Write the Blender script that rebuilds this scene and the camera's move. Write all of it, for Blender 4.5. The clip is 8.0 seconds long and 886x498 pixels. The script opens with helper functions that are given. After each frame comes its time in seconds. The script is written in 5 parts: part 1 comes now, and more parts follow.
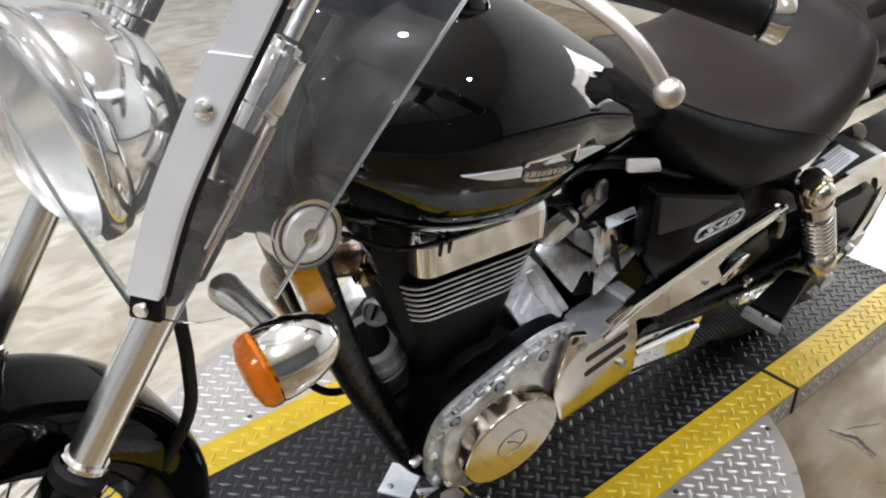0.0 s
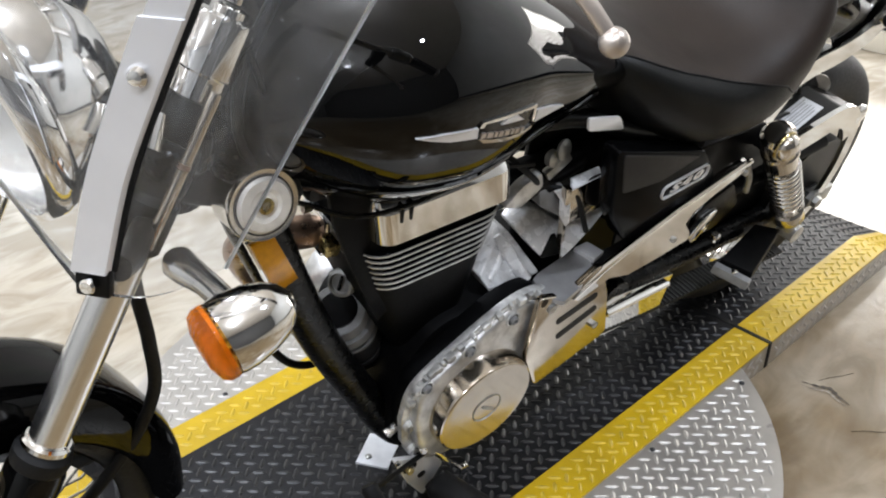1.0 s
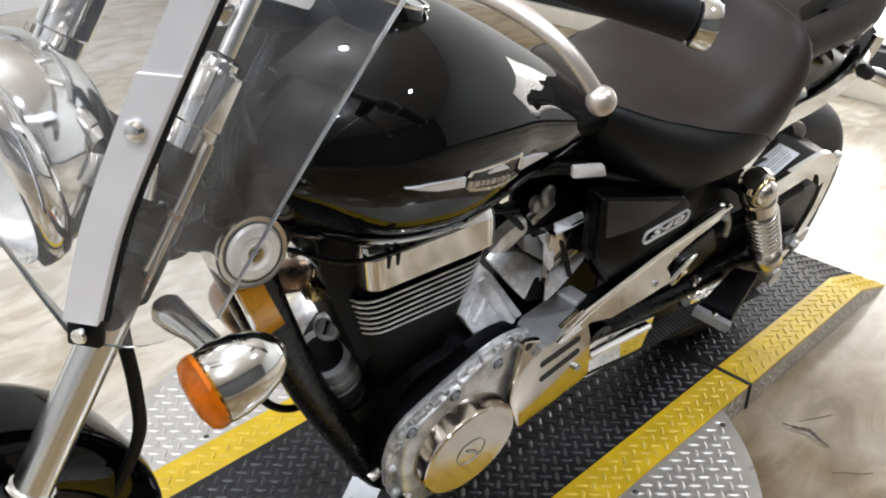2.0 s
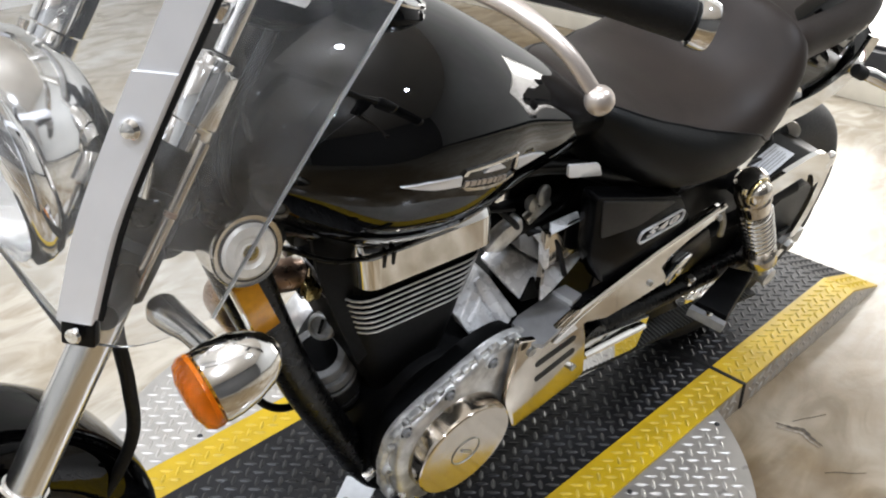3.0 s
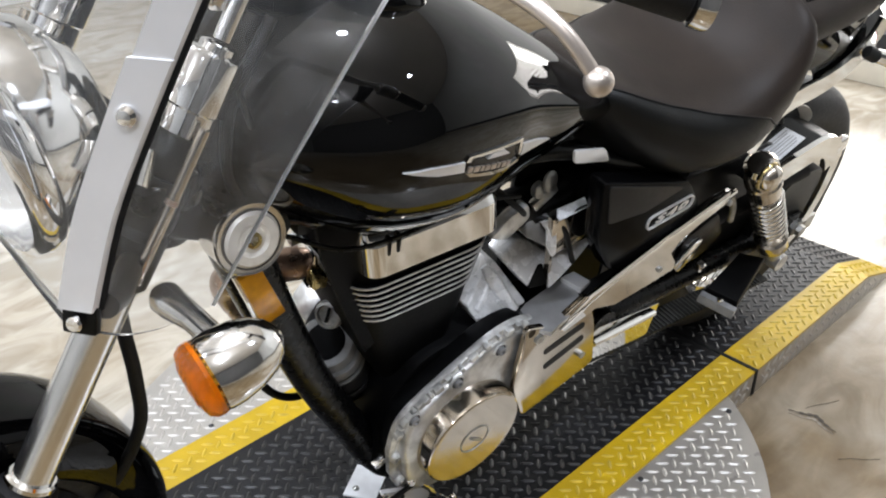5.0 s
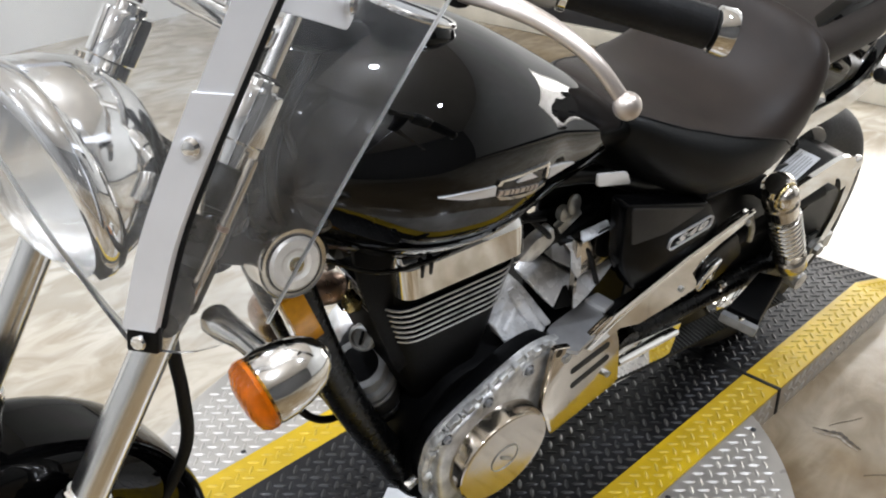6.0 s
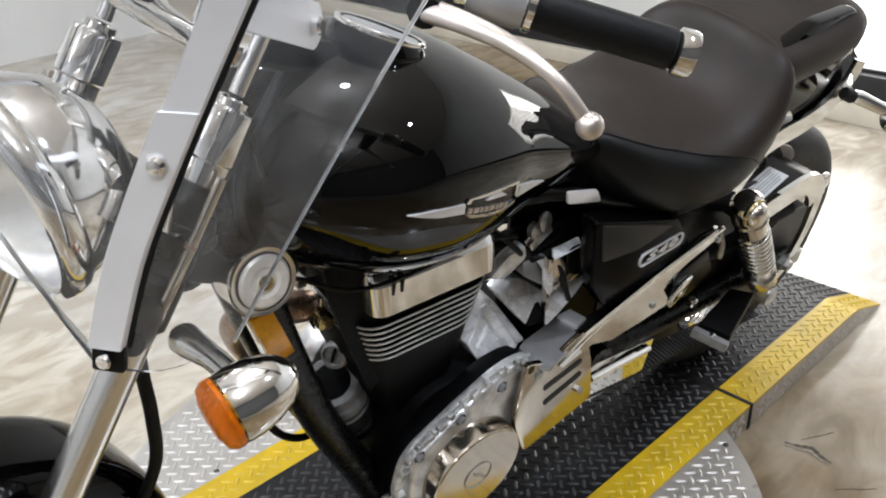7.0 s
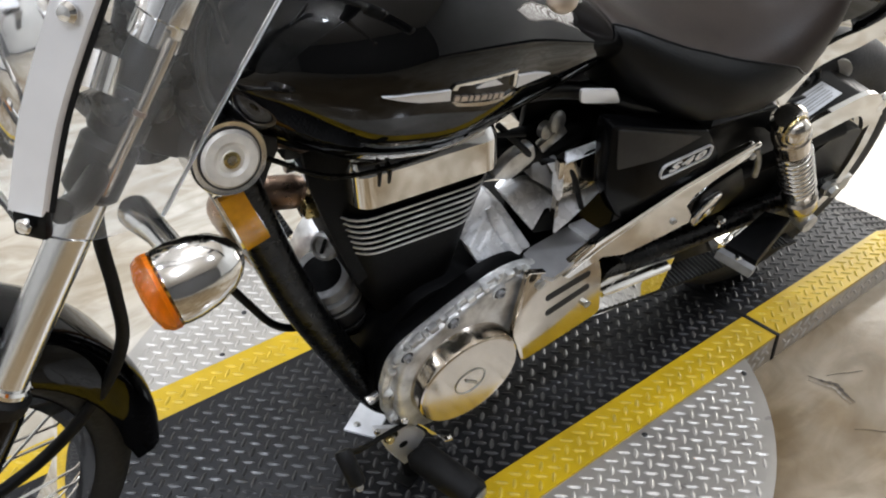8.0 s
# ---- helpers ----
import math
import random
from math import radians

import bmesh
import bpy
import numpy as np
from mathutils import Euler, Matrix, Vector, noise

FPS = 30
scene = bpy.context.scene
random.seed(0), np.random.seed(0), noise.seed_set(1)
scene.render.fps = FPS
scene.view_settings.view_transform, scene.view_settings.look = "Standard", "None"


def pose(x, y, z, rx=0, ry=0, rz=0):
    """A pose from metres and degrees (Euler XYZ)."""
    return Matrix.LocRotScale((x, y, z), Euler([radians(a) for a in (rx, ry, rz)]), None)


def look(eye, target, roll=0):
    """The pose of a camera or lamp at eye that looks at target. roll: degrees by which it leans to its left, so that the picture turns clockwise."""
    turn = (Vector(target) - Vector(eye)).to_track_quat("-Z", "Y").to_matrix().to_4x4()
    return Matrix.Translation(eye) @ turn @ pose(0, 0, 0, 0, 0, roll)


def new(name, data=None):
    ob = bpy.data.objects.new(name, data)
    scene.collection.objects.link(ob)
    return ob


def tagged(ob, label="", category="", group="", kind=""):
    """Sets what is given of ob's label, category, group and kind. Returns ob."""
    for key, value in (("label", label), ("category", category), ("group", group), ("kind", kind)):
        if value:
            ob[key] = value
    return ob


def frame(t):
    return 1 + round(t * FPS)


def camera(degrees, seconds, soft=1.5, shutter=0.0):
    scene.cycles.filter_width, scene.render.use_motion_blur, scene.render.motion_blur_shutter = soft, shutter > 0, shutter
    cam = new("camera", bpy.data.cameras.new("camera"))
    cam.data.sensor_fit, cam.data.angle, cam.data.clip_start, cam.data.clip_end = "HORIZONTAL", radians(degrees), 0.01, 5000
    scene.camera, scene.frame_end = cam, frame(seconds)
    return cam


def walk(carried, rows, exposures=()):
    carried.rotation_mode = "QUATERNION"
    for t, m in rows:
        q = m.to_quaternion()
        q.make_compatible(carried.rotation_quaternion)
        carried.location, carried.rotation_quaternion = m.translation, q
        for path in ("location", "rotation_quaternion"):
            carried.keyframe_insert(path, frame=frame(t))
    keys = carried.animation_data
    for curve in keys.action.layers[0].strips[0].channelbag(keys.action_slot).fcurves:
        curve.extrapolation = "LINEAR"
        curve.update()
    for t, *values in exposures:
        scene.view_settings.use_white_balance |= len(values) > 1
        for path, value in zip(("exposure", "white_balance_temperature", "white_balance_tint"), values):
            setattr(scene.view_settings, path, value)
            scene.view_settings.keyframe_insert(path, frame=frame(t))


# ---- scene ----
cam = camera(54.0, 8.0, soft=2.0)
PATH = [
    (0, (-1.468, -0.606, 1.212), (-0.354, 0.718, 0.21), -0.0),
    (0.5, (-1.47, -0.61, 1.208), (-0.337, 0.695, 0.202), -0.7),
    (1, (-1.449, -0.617, 1.2), (-0.324, 0.655, 0.143), -1.6),
    (1.5, (-1.457, -0.615, 1.215), (-0.29, 0.669, 0.221), -1.4),
    (3, (-1.457, -0.61, 1.214), (-0.257, 0.649, 0.225), -0.2),
    (3.5, (-1.464, -0.605, 1.215), (-0.261, 0.645, 0.22), -0.6),
    (4, (-1.458, -0.609, 1.212), (-0.234, 0.619, 0.214), -0.4),
    (4.5, (-1.434, -0.614, 1.207), (-0.247, 0.638, 0.196), -0.3),
    (6, (-1.49, -0.631, 1.22), (-0.32, 0.688, 0.275), -2.8),
    (6.5, (-1.486, -0.649, 1.226), (-0.22, 0.608, 0.323), -3.3),
    (7, (-1.485, -0.641, 1.223), (-0.268, 0.657, 0.31), -2.2),
    (7.5, (-1.46, -0.643, 1.192), (-0.341, 0.636, 0.137), -1.0),
    (8, (-1.39, -0.657, 1.177), (-0.35, 0.653, 0.082), -0.3),
]
walk(cam, [(t, look(eye, target, roll)) for t, eye, target, roll in PATH],
     [(0, 0.02), (1.5, 0.05), (3.5, 0.06), (4.5, 0.03), (6, 0.0), (6.5, -0.08), (7, -0.09), (7.5, -0.04), (8, -0.07)])

# ---- light ----
world = bpy.data.worlds.new("world")
scene.world = world
world.use_nodes = True
world.node_tree.nodes["Background"].inputs[0].default_value = (0.9, 0.95, 1.0, 1)
world.node_tree.nodes["Background"].inputs[1].default_value = 0.006

CEILING = 3.4
SPOT_POWER, FILL_SHARE = 41.0, 1.45
WINDOW_GLOW = 3.6


def area_lamp(name, place, size, power, colour, shape="DISK", size_y=None, rot=(0, 0, 0)):
    lamp = bpy.data.lights.new(name, "AREA")
    lamp.shape, lamp.size, lamp.energy, lamp.color = shape, size, power, colour
    if size_y:
        lamp.size_y = size_y
    ob = new(name, lamp)
    ob.matrix_world = pose(*place, *rot)
    return ob


# a few ceiling spots, added all-round fill lamps, and a bright shop window behind the mesh
for j, (y, share, xs) in enumerate(((-1.5, 1.20, (-4.0, -1.8, 0.42)), (0.4, 0.95, (-4.6, -2.6, -0.4)), (2.3, 1.05, (-4.7, -2.7, -0.5)))):
    for i, x in enumerate(xs):
        power = SPOT_POWER * share
        if (i + j) % 2:
            # every other lamp is an added point fill that brightens the ceiling too
            fill_lamp = bpy.data.lights.new("fill_point", "POINT")
            fill_lamp.shadow_soft_size, fill_lamp.energy, fill_lamp.color = 0.06, power * FILL_SHARE, (0.815, 0.875, 1.0)
            new("fill_point", fill_lamp).location = (x, y, CEILING - 0.45)
        else:
            area_lamp("ceiling_spot", (x, y, CEILING - 0.03), 0.13, power, (0.80, 0.87, 1.0))

area_lamp("window_daylight", (2.30, 0.33, 0.95), 0.9, 17.0, (1.0, 0.98, 0.95), "RECTANGLE", 1.4, (0, 90, 0))

# ---- materials ----
def material(name, colour, rough, metal=0.0, var=0.12, scale=18.0, bump=0.0, bump_scale=120.0, coat=0.0, dark=None, spec=0.5):
    """A surface with broad stains and fine grain, at real-world size."""
    m = bpy.data.materials.new(name)
    m.use_nodes = True
    nt = m.node_tree
    b = nt.nodes["Principled BSDF"]
    b.inputs["Metallic"].default_value = metal
    b.inputs["Coat Weight"].default_value = coat
    b.inputs["Coat Roughness"].default_value = 0.03
    b.inputs["Specular IOR Level"].default_value = spec
    tc = nt.nodes.new("ShaderNodeTexCoord")
    n1 = nt.nodes.new("ShaderNodeTexNoise")
    n1.inputs["Scale"].default_value = scale
    n1.inputs["Detail"].default_value = 6
    n2 = nt.nodes.new("ShaderNodeTexNoise")
    n2.inputs["Scale"].default_value = bump_scale
    n2.inputs["Detail"].default_value = 4
    for n in (n1, n2):
        nt.links.new(tc.outputs["Object"], n.inputs["Vector"])
    ramp = nt.nodes.new("ShaderNodeValToRGB")
    low = dark or tuple(c * (1 - var * 2) for c in colour)
    ramp.color_ramp.elements[0].color = (*low, 1)
    ramp.color_ramp.elements[0].position = 0.3
    ramp.color_ramp.elements[1].color = (*colour, 1)
    ramp.color_ramp.elements[1].position = 0.65
    nt.links.new(n1.outputs["Fac"], ramp.inputs["Fac"])
    nt.links.new(ramp.outputs["Color"], b.inputs["Base Color"])
    span = nt.nodes.new("ShaderNodeMapRange")
    span.inputs["To Min"].default_value = max(0.0, rough * (1 - var))
    span.inputs["To Max"].default_value = min(1.0, rough * (1 + 2 * var))
    nt.links.new(n2.outputs["Fac"], span.inputs["Value"])
    nt.links.new(span.outputs["Result"], b.inputs["Roughness"])
    if bump:
        bp = nt.nodes.new("ShaderNodeBump")
        bp.inputs["Strength"].default_value = 1.0
        bp.inputs["Distance"].default_value = bump
        nt.links.new(n2.outputs["Fac"], bp.inputs["Height"])
        nt.links.new(bp.outputs["Normal"], b.inputs["Normal"])
    return m


DARK_CAST = material("dark_grey_casting", (0.035, 0.035, 0.036), 0.4, 0.3, 0.2, 60, 0.0004, 240)
FORK_CHROME = material("bright_hard_chrome", (0.93, 0.93, 0.92), 0.20, 1.0, 0.03, 30, 0.00004, 60)
SHOCK_CHROME = material("warm_satin_chrome", (0.72, 0.67, 0.60), 0.15, 1.0, 0.08, 40, 0.00006, 70)
CHROME = material("chrome", (0.86, 0.85, 0.83), 0.045, 1.0, 0.03, 30, 0.00003, 60)
SOFT_CHROME = material("soft_chrome", (0.88, 0.86, 0.83), 0.16, 1.0, 0.08, 40, 0.0001, 70)
BULLET_CHROME = material("clean_chrome", (0.93, 0.92, 0.90), 0.08, 1.0, 0.1, 40, 0.00004, 50)
ALU = material("polished_aluminium", (0.84, 0.84, 0.83), 0.34, 0.75, 0.14, 34, 0.0011, 90, dark=(0.42, 0.415, 0.40))
BRUSHED = material("brushed_aluminium", (0.58, 0.52, 0.44), 0.12, 1.0, 0.06, 30, 0.00006, 90)
POLISHED = material("milled_bright_alloy", (0.95, 0.95, 0.95), 0.26, 0.2, 0.10, 26, 0.0005, 55, dark=(0.66, 0.66, 0.66))
BRIGHT = material("bright_casting", (0.92, 0.92, 0.92), 0.20, 0.55, 0.035, 14, 0.0002, 120)
COVER_BLACK = material("black_side_cover_paint", (0.002, 0.002, 0.0022), 0.16, 0.0, 0.1, 20, spec=0.045)
# lighter copy of the cover black: light on the upper bevel put into colour
COVER_LIT = material("lit_side_cover_facet", (0.014, 0.014, 0.0145), 0.45, 0.0, 0.1, 20, spec=0.28)
GREY_CAST = material("sand_cast_grey", (0.30, 0.30, 0.30), 0.45, 0.3, 0.15, 60, 0.0006, 240)
HORN_FACE = material("cream_zinc", (0.80, 0.76, 0.68), 0.35, 0.3, 0.12, 60)
BRASS = material("aged_brass", (0.45, 0.36, 0.16), 0.25, 1.0, 0.2, 60)
CAST = material("cast_aluminium", (0.84, 0.84, 0.82), 0.36, 0.7, 0.2, 45, 0.0016, 95, dark=(0.40, 0.395, 0.38))
SATIN = material("satin_silver", (0.82, 0.82, 0.83), 0.40, 0.45, 0.03, 20)
LEVER = material("brushed_alloy", (0.62, 0.55, 0.49), 0.34, 0.85, 0.06, 40)
PAINT = material("black_paint", (0.0015, 0.0015, 0.0015), 0.02, 0.0, 0.05, 10, spec=0.30)
# copy of the tank paint with weaker gloss, to keep the fender's reflections dark
DIM_PAINT = material("dimmed_black_paint", (0.0015, 0.0015, 0.0015), 0.03, 0.0, 0.05, 10, spec=0.14)
PAINT_SATIN = material("satin_black", (0.003, 0.003, 0.003), 0.32, 0.0, 0.2, 30, 0.0002, 200, spec=0.2)
ENGINE = material("black_engine_enamel", (0.002, 0.002, 0.0022), 0.42, 0.0, 0.2, 40, 0.0003, 300, spec=0.07)
FRAME = material("black_frame_enamel", (0.003, 0.003, 0.003), 0.26, 0.0, 0.15, 40, 0.0002, 90, spec=0.2)
RUBBER = material("black_rubber", (0.006, 0.006, 0.0062), 0.5, 0.0, 0.2, 60, 0.0003, 260, spec=0.22)
BELT_TOOTH = material("dusty_belt_rubber", (0.045, 0.044, 0.040), 0.6, 0.0, 0.2, 60)
TYRE = material("tyre_rubber", (0.016, 0.016, 0.0165), 0.6, 0.0, 0.2, 50, 0.0005, 180)
VINYL = material("black_vinyl", (0.022, 0.0160, 0.0125), 0.42, 0.0, 0.14, 14, 0.00035, 420, spec=0.20)
# darker vinyl for the seat below its seam, with the shade there in the colour
SHADED_VINYL = material("shaded_black_vinyl", (0.006, 0.0062, 0.006), 0.42, 0.0, 0.1, 14, 0.0003, 420, spec=0.2)
GREY_PLASTIC = material("grey_housing", (0.42, 0.42, 0.42), 0.35, 0.6, 0.08, 40)
WHITE_TAG = material("white_sticker", (0.72, 0.73, 0.75), 0.4, 0.0, 0.06, 60)
YELLOW_BUTTON = material("yellow_button", (0.75, 0.55, 0.02), 0.4, 0.0, 0.05)
BROWN_PIPE = material("heat_blued_steel", (0.44, 0.30, 0.22), 0.26, 0.85, 0.25, 20)
STEEL = material("zinc_steel", (0.5, 0.5, 0.48), 0.35, 1.0, 0.2, 60)
BLACK_PLATE = material("black_tread_plate", (0.010, 0.010, 0.011), 0.36, 0.0, 0.2, 9, 0.0002, 200, dark=(0.005, 0.005, 0.006), spec=0.24)
YELLOW_PLATE = material("yellow_tread_plate", (0.62, 0.41, 0.010), 0.36, 0.0, 0.10, 12, 0.0002, 160, dark=(0.48, 0.32, 0.010), spec=0.36)
def speckle(m, scale, limit, colour):
    """Small dark chips and scuffs over a painted surface."""
    nt = m.node_tree
    b = nt.nodes["Principled BSDF"]
    tc = nt.nodes.new("ShaderNodeTexCoord")
    n = nt.nodes.new("ShaderNodeTexNoise")
    n.inputs["Scale"].default_value, n.inputs["Detail"].default_value = scale, 3
    nt.links.new(tc.outputs["Object"], n.inputs["Vector"])
    cut = nt.nodes.new("ShaderNodeMapRange")
    cut.inputs["From Min"].default_value, cut.inputs["From Max"].default_value = limit, limit + 0.03
    nt.links.new(n.outputs["Fac"], cut.inputs["Value"])
    mix = nt.nodes.new("ShaderNodeMix")
    mix.data_type = "RGBA"
    mix.inputs["B"].default_value = (*colour, 1)
    nt.links.new(cut.outputs["Result"], mix.inputs["Factor"])
    nt.links.new(b.inputs["Base Color"].links[0].from_socket, mix.inputs["A"])
    nt.links.new(mix.outputs["Result"], b.inputs["Base Color"])


speckle(YELLOW_PLATE, 30.0, 0.772, (0.05, 0.04, 0.015))
GREY_PLATE = material("bare_tread_plate", (0.52, 0.495, 0.455), 0.36, 0.65, 0.12, 8, 0.0003, 140)
speckle(GREY_PLATE, 22.0, 0.70, (0.33, 0.31, 0.29))
LUG_BLACK = material("worn_black_lug", (0.020, 0.020, 0.0215), 0.28, 0.0, 0.3, 30, dark=(0.009, 0.009, 0.010), spec=0.5)
LUG_YELLOW = material("worn_yellow_lug", (0.66, 0.46, 0.03), 0.35, 0.1, 0.15, 40)
LUG_GREY = material("bright_lug", (0.60, 0.575, 0.54), 0.42, 0.6, 0.1, 40)
# unseen south and west walls toned darker to dim what the bike reflects
DIM_WALL = material("wall_toned_dark", (0.09, 0.088, 0.085), 0.6, 0.0, 0.06, 3, 0.0004, 90)
HALF_DIM_WALL = material("wall_toned_grey", (0.34, 0.335, 0.32), 0.6, 0.0, 0.05, 3, 0.0004, 90)
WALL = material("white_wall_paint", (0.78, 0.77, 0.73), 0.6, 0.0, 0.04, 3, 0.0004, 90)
CURB = material("cream_kerb_paint", (0.70, 0.64, 0.52), 0.5, 0.0, 0.08, 6)
CEIL = material("warm_ceiling_paint", (0.82, 0.77, 0.70), 0.7, 0.0, 0.04, 2)
BAND = material("black_kick_rail", (0.02, 0.02, 0.022), 0.45, 0.0, 0.2, 12)
MESH = material("rusty_wire", (0.20, 0.115, 0.08), 0.6, 0.2, 0.2, 40)


FAR_STAIN, NEAR_DIMMING = (1.75, 2.15, 0.0), (-1.8, -1.75, 0.0)


def floor_material():
    """Sealed concrete: pale, with tan blotches, cloudy swirls and a waxed gloss."""
    m = material("sealed_concrete", (0.60, 0.565, 0.495), 0.15, 0.0, 0.1, 1.9, 0.0005, 40, dark=(0.42, 0.35, 0.25))
    nt = m.node_tree
    b = nt.nodes["Principled BSDF"]
    tc = nt.nodes.new("ShaderNodeTexCoord")
    swirl = nt.nodes.new("ShaderNodeTexNoise")
    swirl.inputs["Scale"].default_value = 5.0
    swirl.inputs["Detail"].default_value = 8
    swirl.inputs["Distortion"].default_value = 1.6
    grain = nt.nodes.new("ShaderNodeMapping")
    grain.inputs["Rotation"].default_value = (0, 0, 0.6)
    grain.inputs["Scale"].default_value = (1.0, 1.9, 1.0)
    nt.links.new(tc.outputs["Object"], grain.inputs["Vector"])
    nt.links.new(grain.outputs["Vector"], swirl.inputs["Vector"])
    ramp = nt.nodes.new("ShaderNodeValToRGB")
    ramp.color_ramp.elements[0].position, ramp.color_ramp.elements[0].color = 0.38, (0.50, 0.455, 0.375, 1)
    ramp.color_ramp.elements[1].position, ramp.color_ramp.elements[1].color = 0.62, (1, 1, 1, 1)
    nt.links.new(swirl.outputs["Fac"], ramp.inputs["Fac"])
    mix = nt.nodes.new("ShaderNodeMix")
    mix.data_type, mix.blend_type = "RGBA", "MULTIPLY"
    mix.inputs["Factor"].default_value = 0.6
    old = b.inputs["Base Color"].links[0].from_socket
    nt.links.new(old, mix.inputs["A"])
    nt.links.new(ramp.outputs["Color"], mix.inputs["B"])
    # a broad brown varnish stain beside the turntable, with a ragged edge
    rag = nt.nodes.new("ShaderNodeTexNoise")
    rag.inputs["Scale"].default_value, rag.inputs["Detail"].default_value = 2.6, 7
    nt.links.new(tc.outputs["Object"], rag.inputs["Vector"])
    spot = nt.nodes.new("ShaderNodeVectorMath")
    spot.operation = "DISTANCE"
    spot.inputs[1].default_value = (0.0, -0.16, 0.0)
    long = nt.nodes.new("ShaderNodeMapping")
    long.inputs["Scale"].default_value = (0.45, 1.0, 1.0)
    long.inputs["Rotation"].default_value = (0, 0, 0.12)
    nt.links.new(tc.outputs["Object"], long.inputs["Vector"])
    nt.links.new(long.outputs["Vector"], spot.inputs[0])
    wob = nt.nodes.new("ShaderNodeMath")
    wob.operation = "MULTIPLY_ADD"
    wob.inputs[1].default_value = 0.7
    nt.links.new(rag.outputs["Fac"], wob.inputs[0])
    nt.links.new(spot.outputs["Value"], wob.inputs[2])
    fade = nt.nodes.new("ShaderNodeMapRange")
    fade.inputs["From Min"].default_value, fade.inputs["From Max"].default_value = 0.77, 0.42
    fade.inputs["To Min"].default_value, fade.inputs["To Max"].default_value = 0.0, 0.9
    nt.links.new(wob.outputs[0], fade.inputs["Value"])
    stain = nt.nodes.new("ShaderNodeMix")
    stain.data_type, stain.blend_type = "RGBA", "MULTIPLY"
    stain.inputs["B"].default_value = (0.38, 0.275, 0.145, 1)
    nt.links.new(fade.outputs["Result"], stain.inputs["Factor"])
    nt.links.new(mix.outputs["Result"], stain.inputs["A"])
    far = nt.nodes.new("ShaderNodeVectorMath")
    far.operation = "DISTANCE"
    far.inputs[1].default_value = FAR_STAIN
    nt.links.new(tc.outputs["Object"], far.inputs[0])
    wob2 = nt.nodes.new("ShaderNodeMath")
    wob2.operation = "MULTIPLY_ADD"
    wob2.inputs[1].default_value = 1.3
    nt.links.new(rag.outputs["Fac"], wob2.inputs[0])
    nt.links.new(far.outputs["Value"], wob2.inputs[2])
    fade2 = nt.nodes.new("ShaderNodeMapRange")
    fade2.inputs["From Min"].default_value, fade2.inputs["From Max"].default_value = 1.75, 1.25
    fade2.inputs["To Min"].default_value, fade2.inputs["To Max"].default_value = 0.0, 0.85
    nt.links.new(wob2.outputs[0], fade2.inputs["Value"])
    stain2 = nt.nodes.new("ShaderNodeMix")
    stain2.data_type, stain2.blend_type = "RGBA", "MULTIPLY"
    stain2.inputs["B"].default_value = (0.42, 0.31, 0.17, 1)
    nt.links.new(fade2.outputs["Result"], stain2.inputs["Factor"])
    nt.links.new(stain.outputs["Result"], stain2.inputs["A"])
    # unseen brown patch added on the near floor to darken the bike's reflections
    near = nt.nodes.new("ShaderNodeVectorMath")
    near.operation = "DISTANCE"
    near.inputs[1].default_value = NEAR_DIMMING
    nt.links.new(tc.outputs["Object"], near.inputs[0])
    wob3 = nt.nodes.new("ShaderNodeMath")
    wob3.operation = "MULTIPLY_ADD"
    wob3.inputs[1].default_value = 2.6
    nt.links.new(rag.outputs["Fac"], wob3.inputs[0])
    nt.links.new(near.outputs["Value"], wob3.inputs[2])
    fade3 = nt.nodes.new("ShaderNodeMapRange")
    fade3.inputs["From Min"].default_value, fade3.inputs["From Max"].default_value = 3.45, 2.65
    fade3.inputs["To Min"].default_value, fade3.inputs["To Max"].default_value = 0.0, 0.9
    nt.links.new(wob3.outputs[0], fade3.inputs["Value"])
    near_dim = nt.nodes.new("ShaderNodeMix")
    near_dim.data_type, near_dim.blend_type = "RGBA", "MULTIPLY"
    near_dim.inputs["B"].default_value = (0.34, 0.255, 0.14, 1)
    nt.links.new(fade3.outputs["Result"], near_dim.inputs["Factor"])
    nt.links.new(stain2.outputs["Result"], near_dim.inputs["A"])
    nt.links.new(near_dim.outputs["Result"], b.inputs["Base Color"])
    return m


def clear(name, tint, rough=0.0, ior=1.45):
    m = bpy.data.materials.new(name)
    m.use_nodes = True
    b = m.node_tree.nodes["Principled BSDF"]
    b.inputs["Base Color"].default_value = (*tint, 1)
    b.inputs["Transmission Weight"].default_value = 1.0
    b.inputs["Roughness"].default_value = rough
    b.inputs["IOR"].default_value = ior
    return m


FLOOR = floor_material()
PANE = clear("hazy_acrylic", (0.91, 0.92, 0.935), 0.0, 1.49)
nt = PANE.node_tree
coords = nt.nodes.new("ShaderNodeTexCoord")
lay = nt.nodes.new("ShaderNodeMapping")
lay.inputs["Rotation"].default_value = (0.3, 0.5, 0.2)
lay.inputs["Scale"].default_value = (1.0, 1.0, 0.16)
nt.links.new(coords.outputs["Object"], lay.inputs["Vector"])
smear = nt.nodes.new("ShaderNodeTexNoise")
smear.inputs["Scale"].default_value, smear.inputs["Detail"].default_value, smear.inputs["Roughness"].default_value = 34.0, 7.0, 0.62
nt.links.new(lay.outputs["Vector"], smear.inputs["Vector"])
haze = nt.nodes.new("ShaderNodeMapRange")
haze.inputs["From Min"].default_value, haze.inputs["From Max"].default_value = 0.38, 0.78
haze.inputs["To Min"].default_value, haze.inputs["To Max"].default_value = 0.992, 0.955
nt.links.new(smear.outputs["Fac"], haze.inputs["Value"])
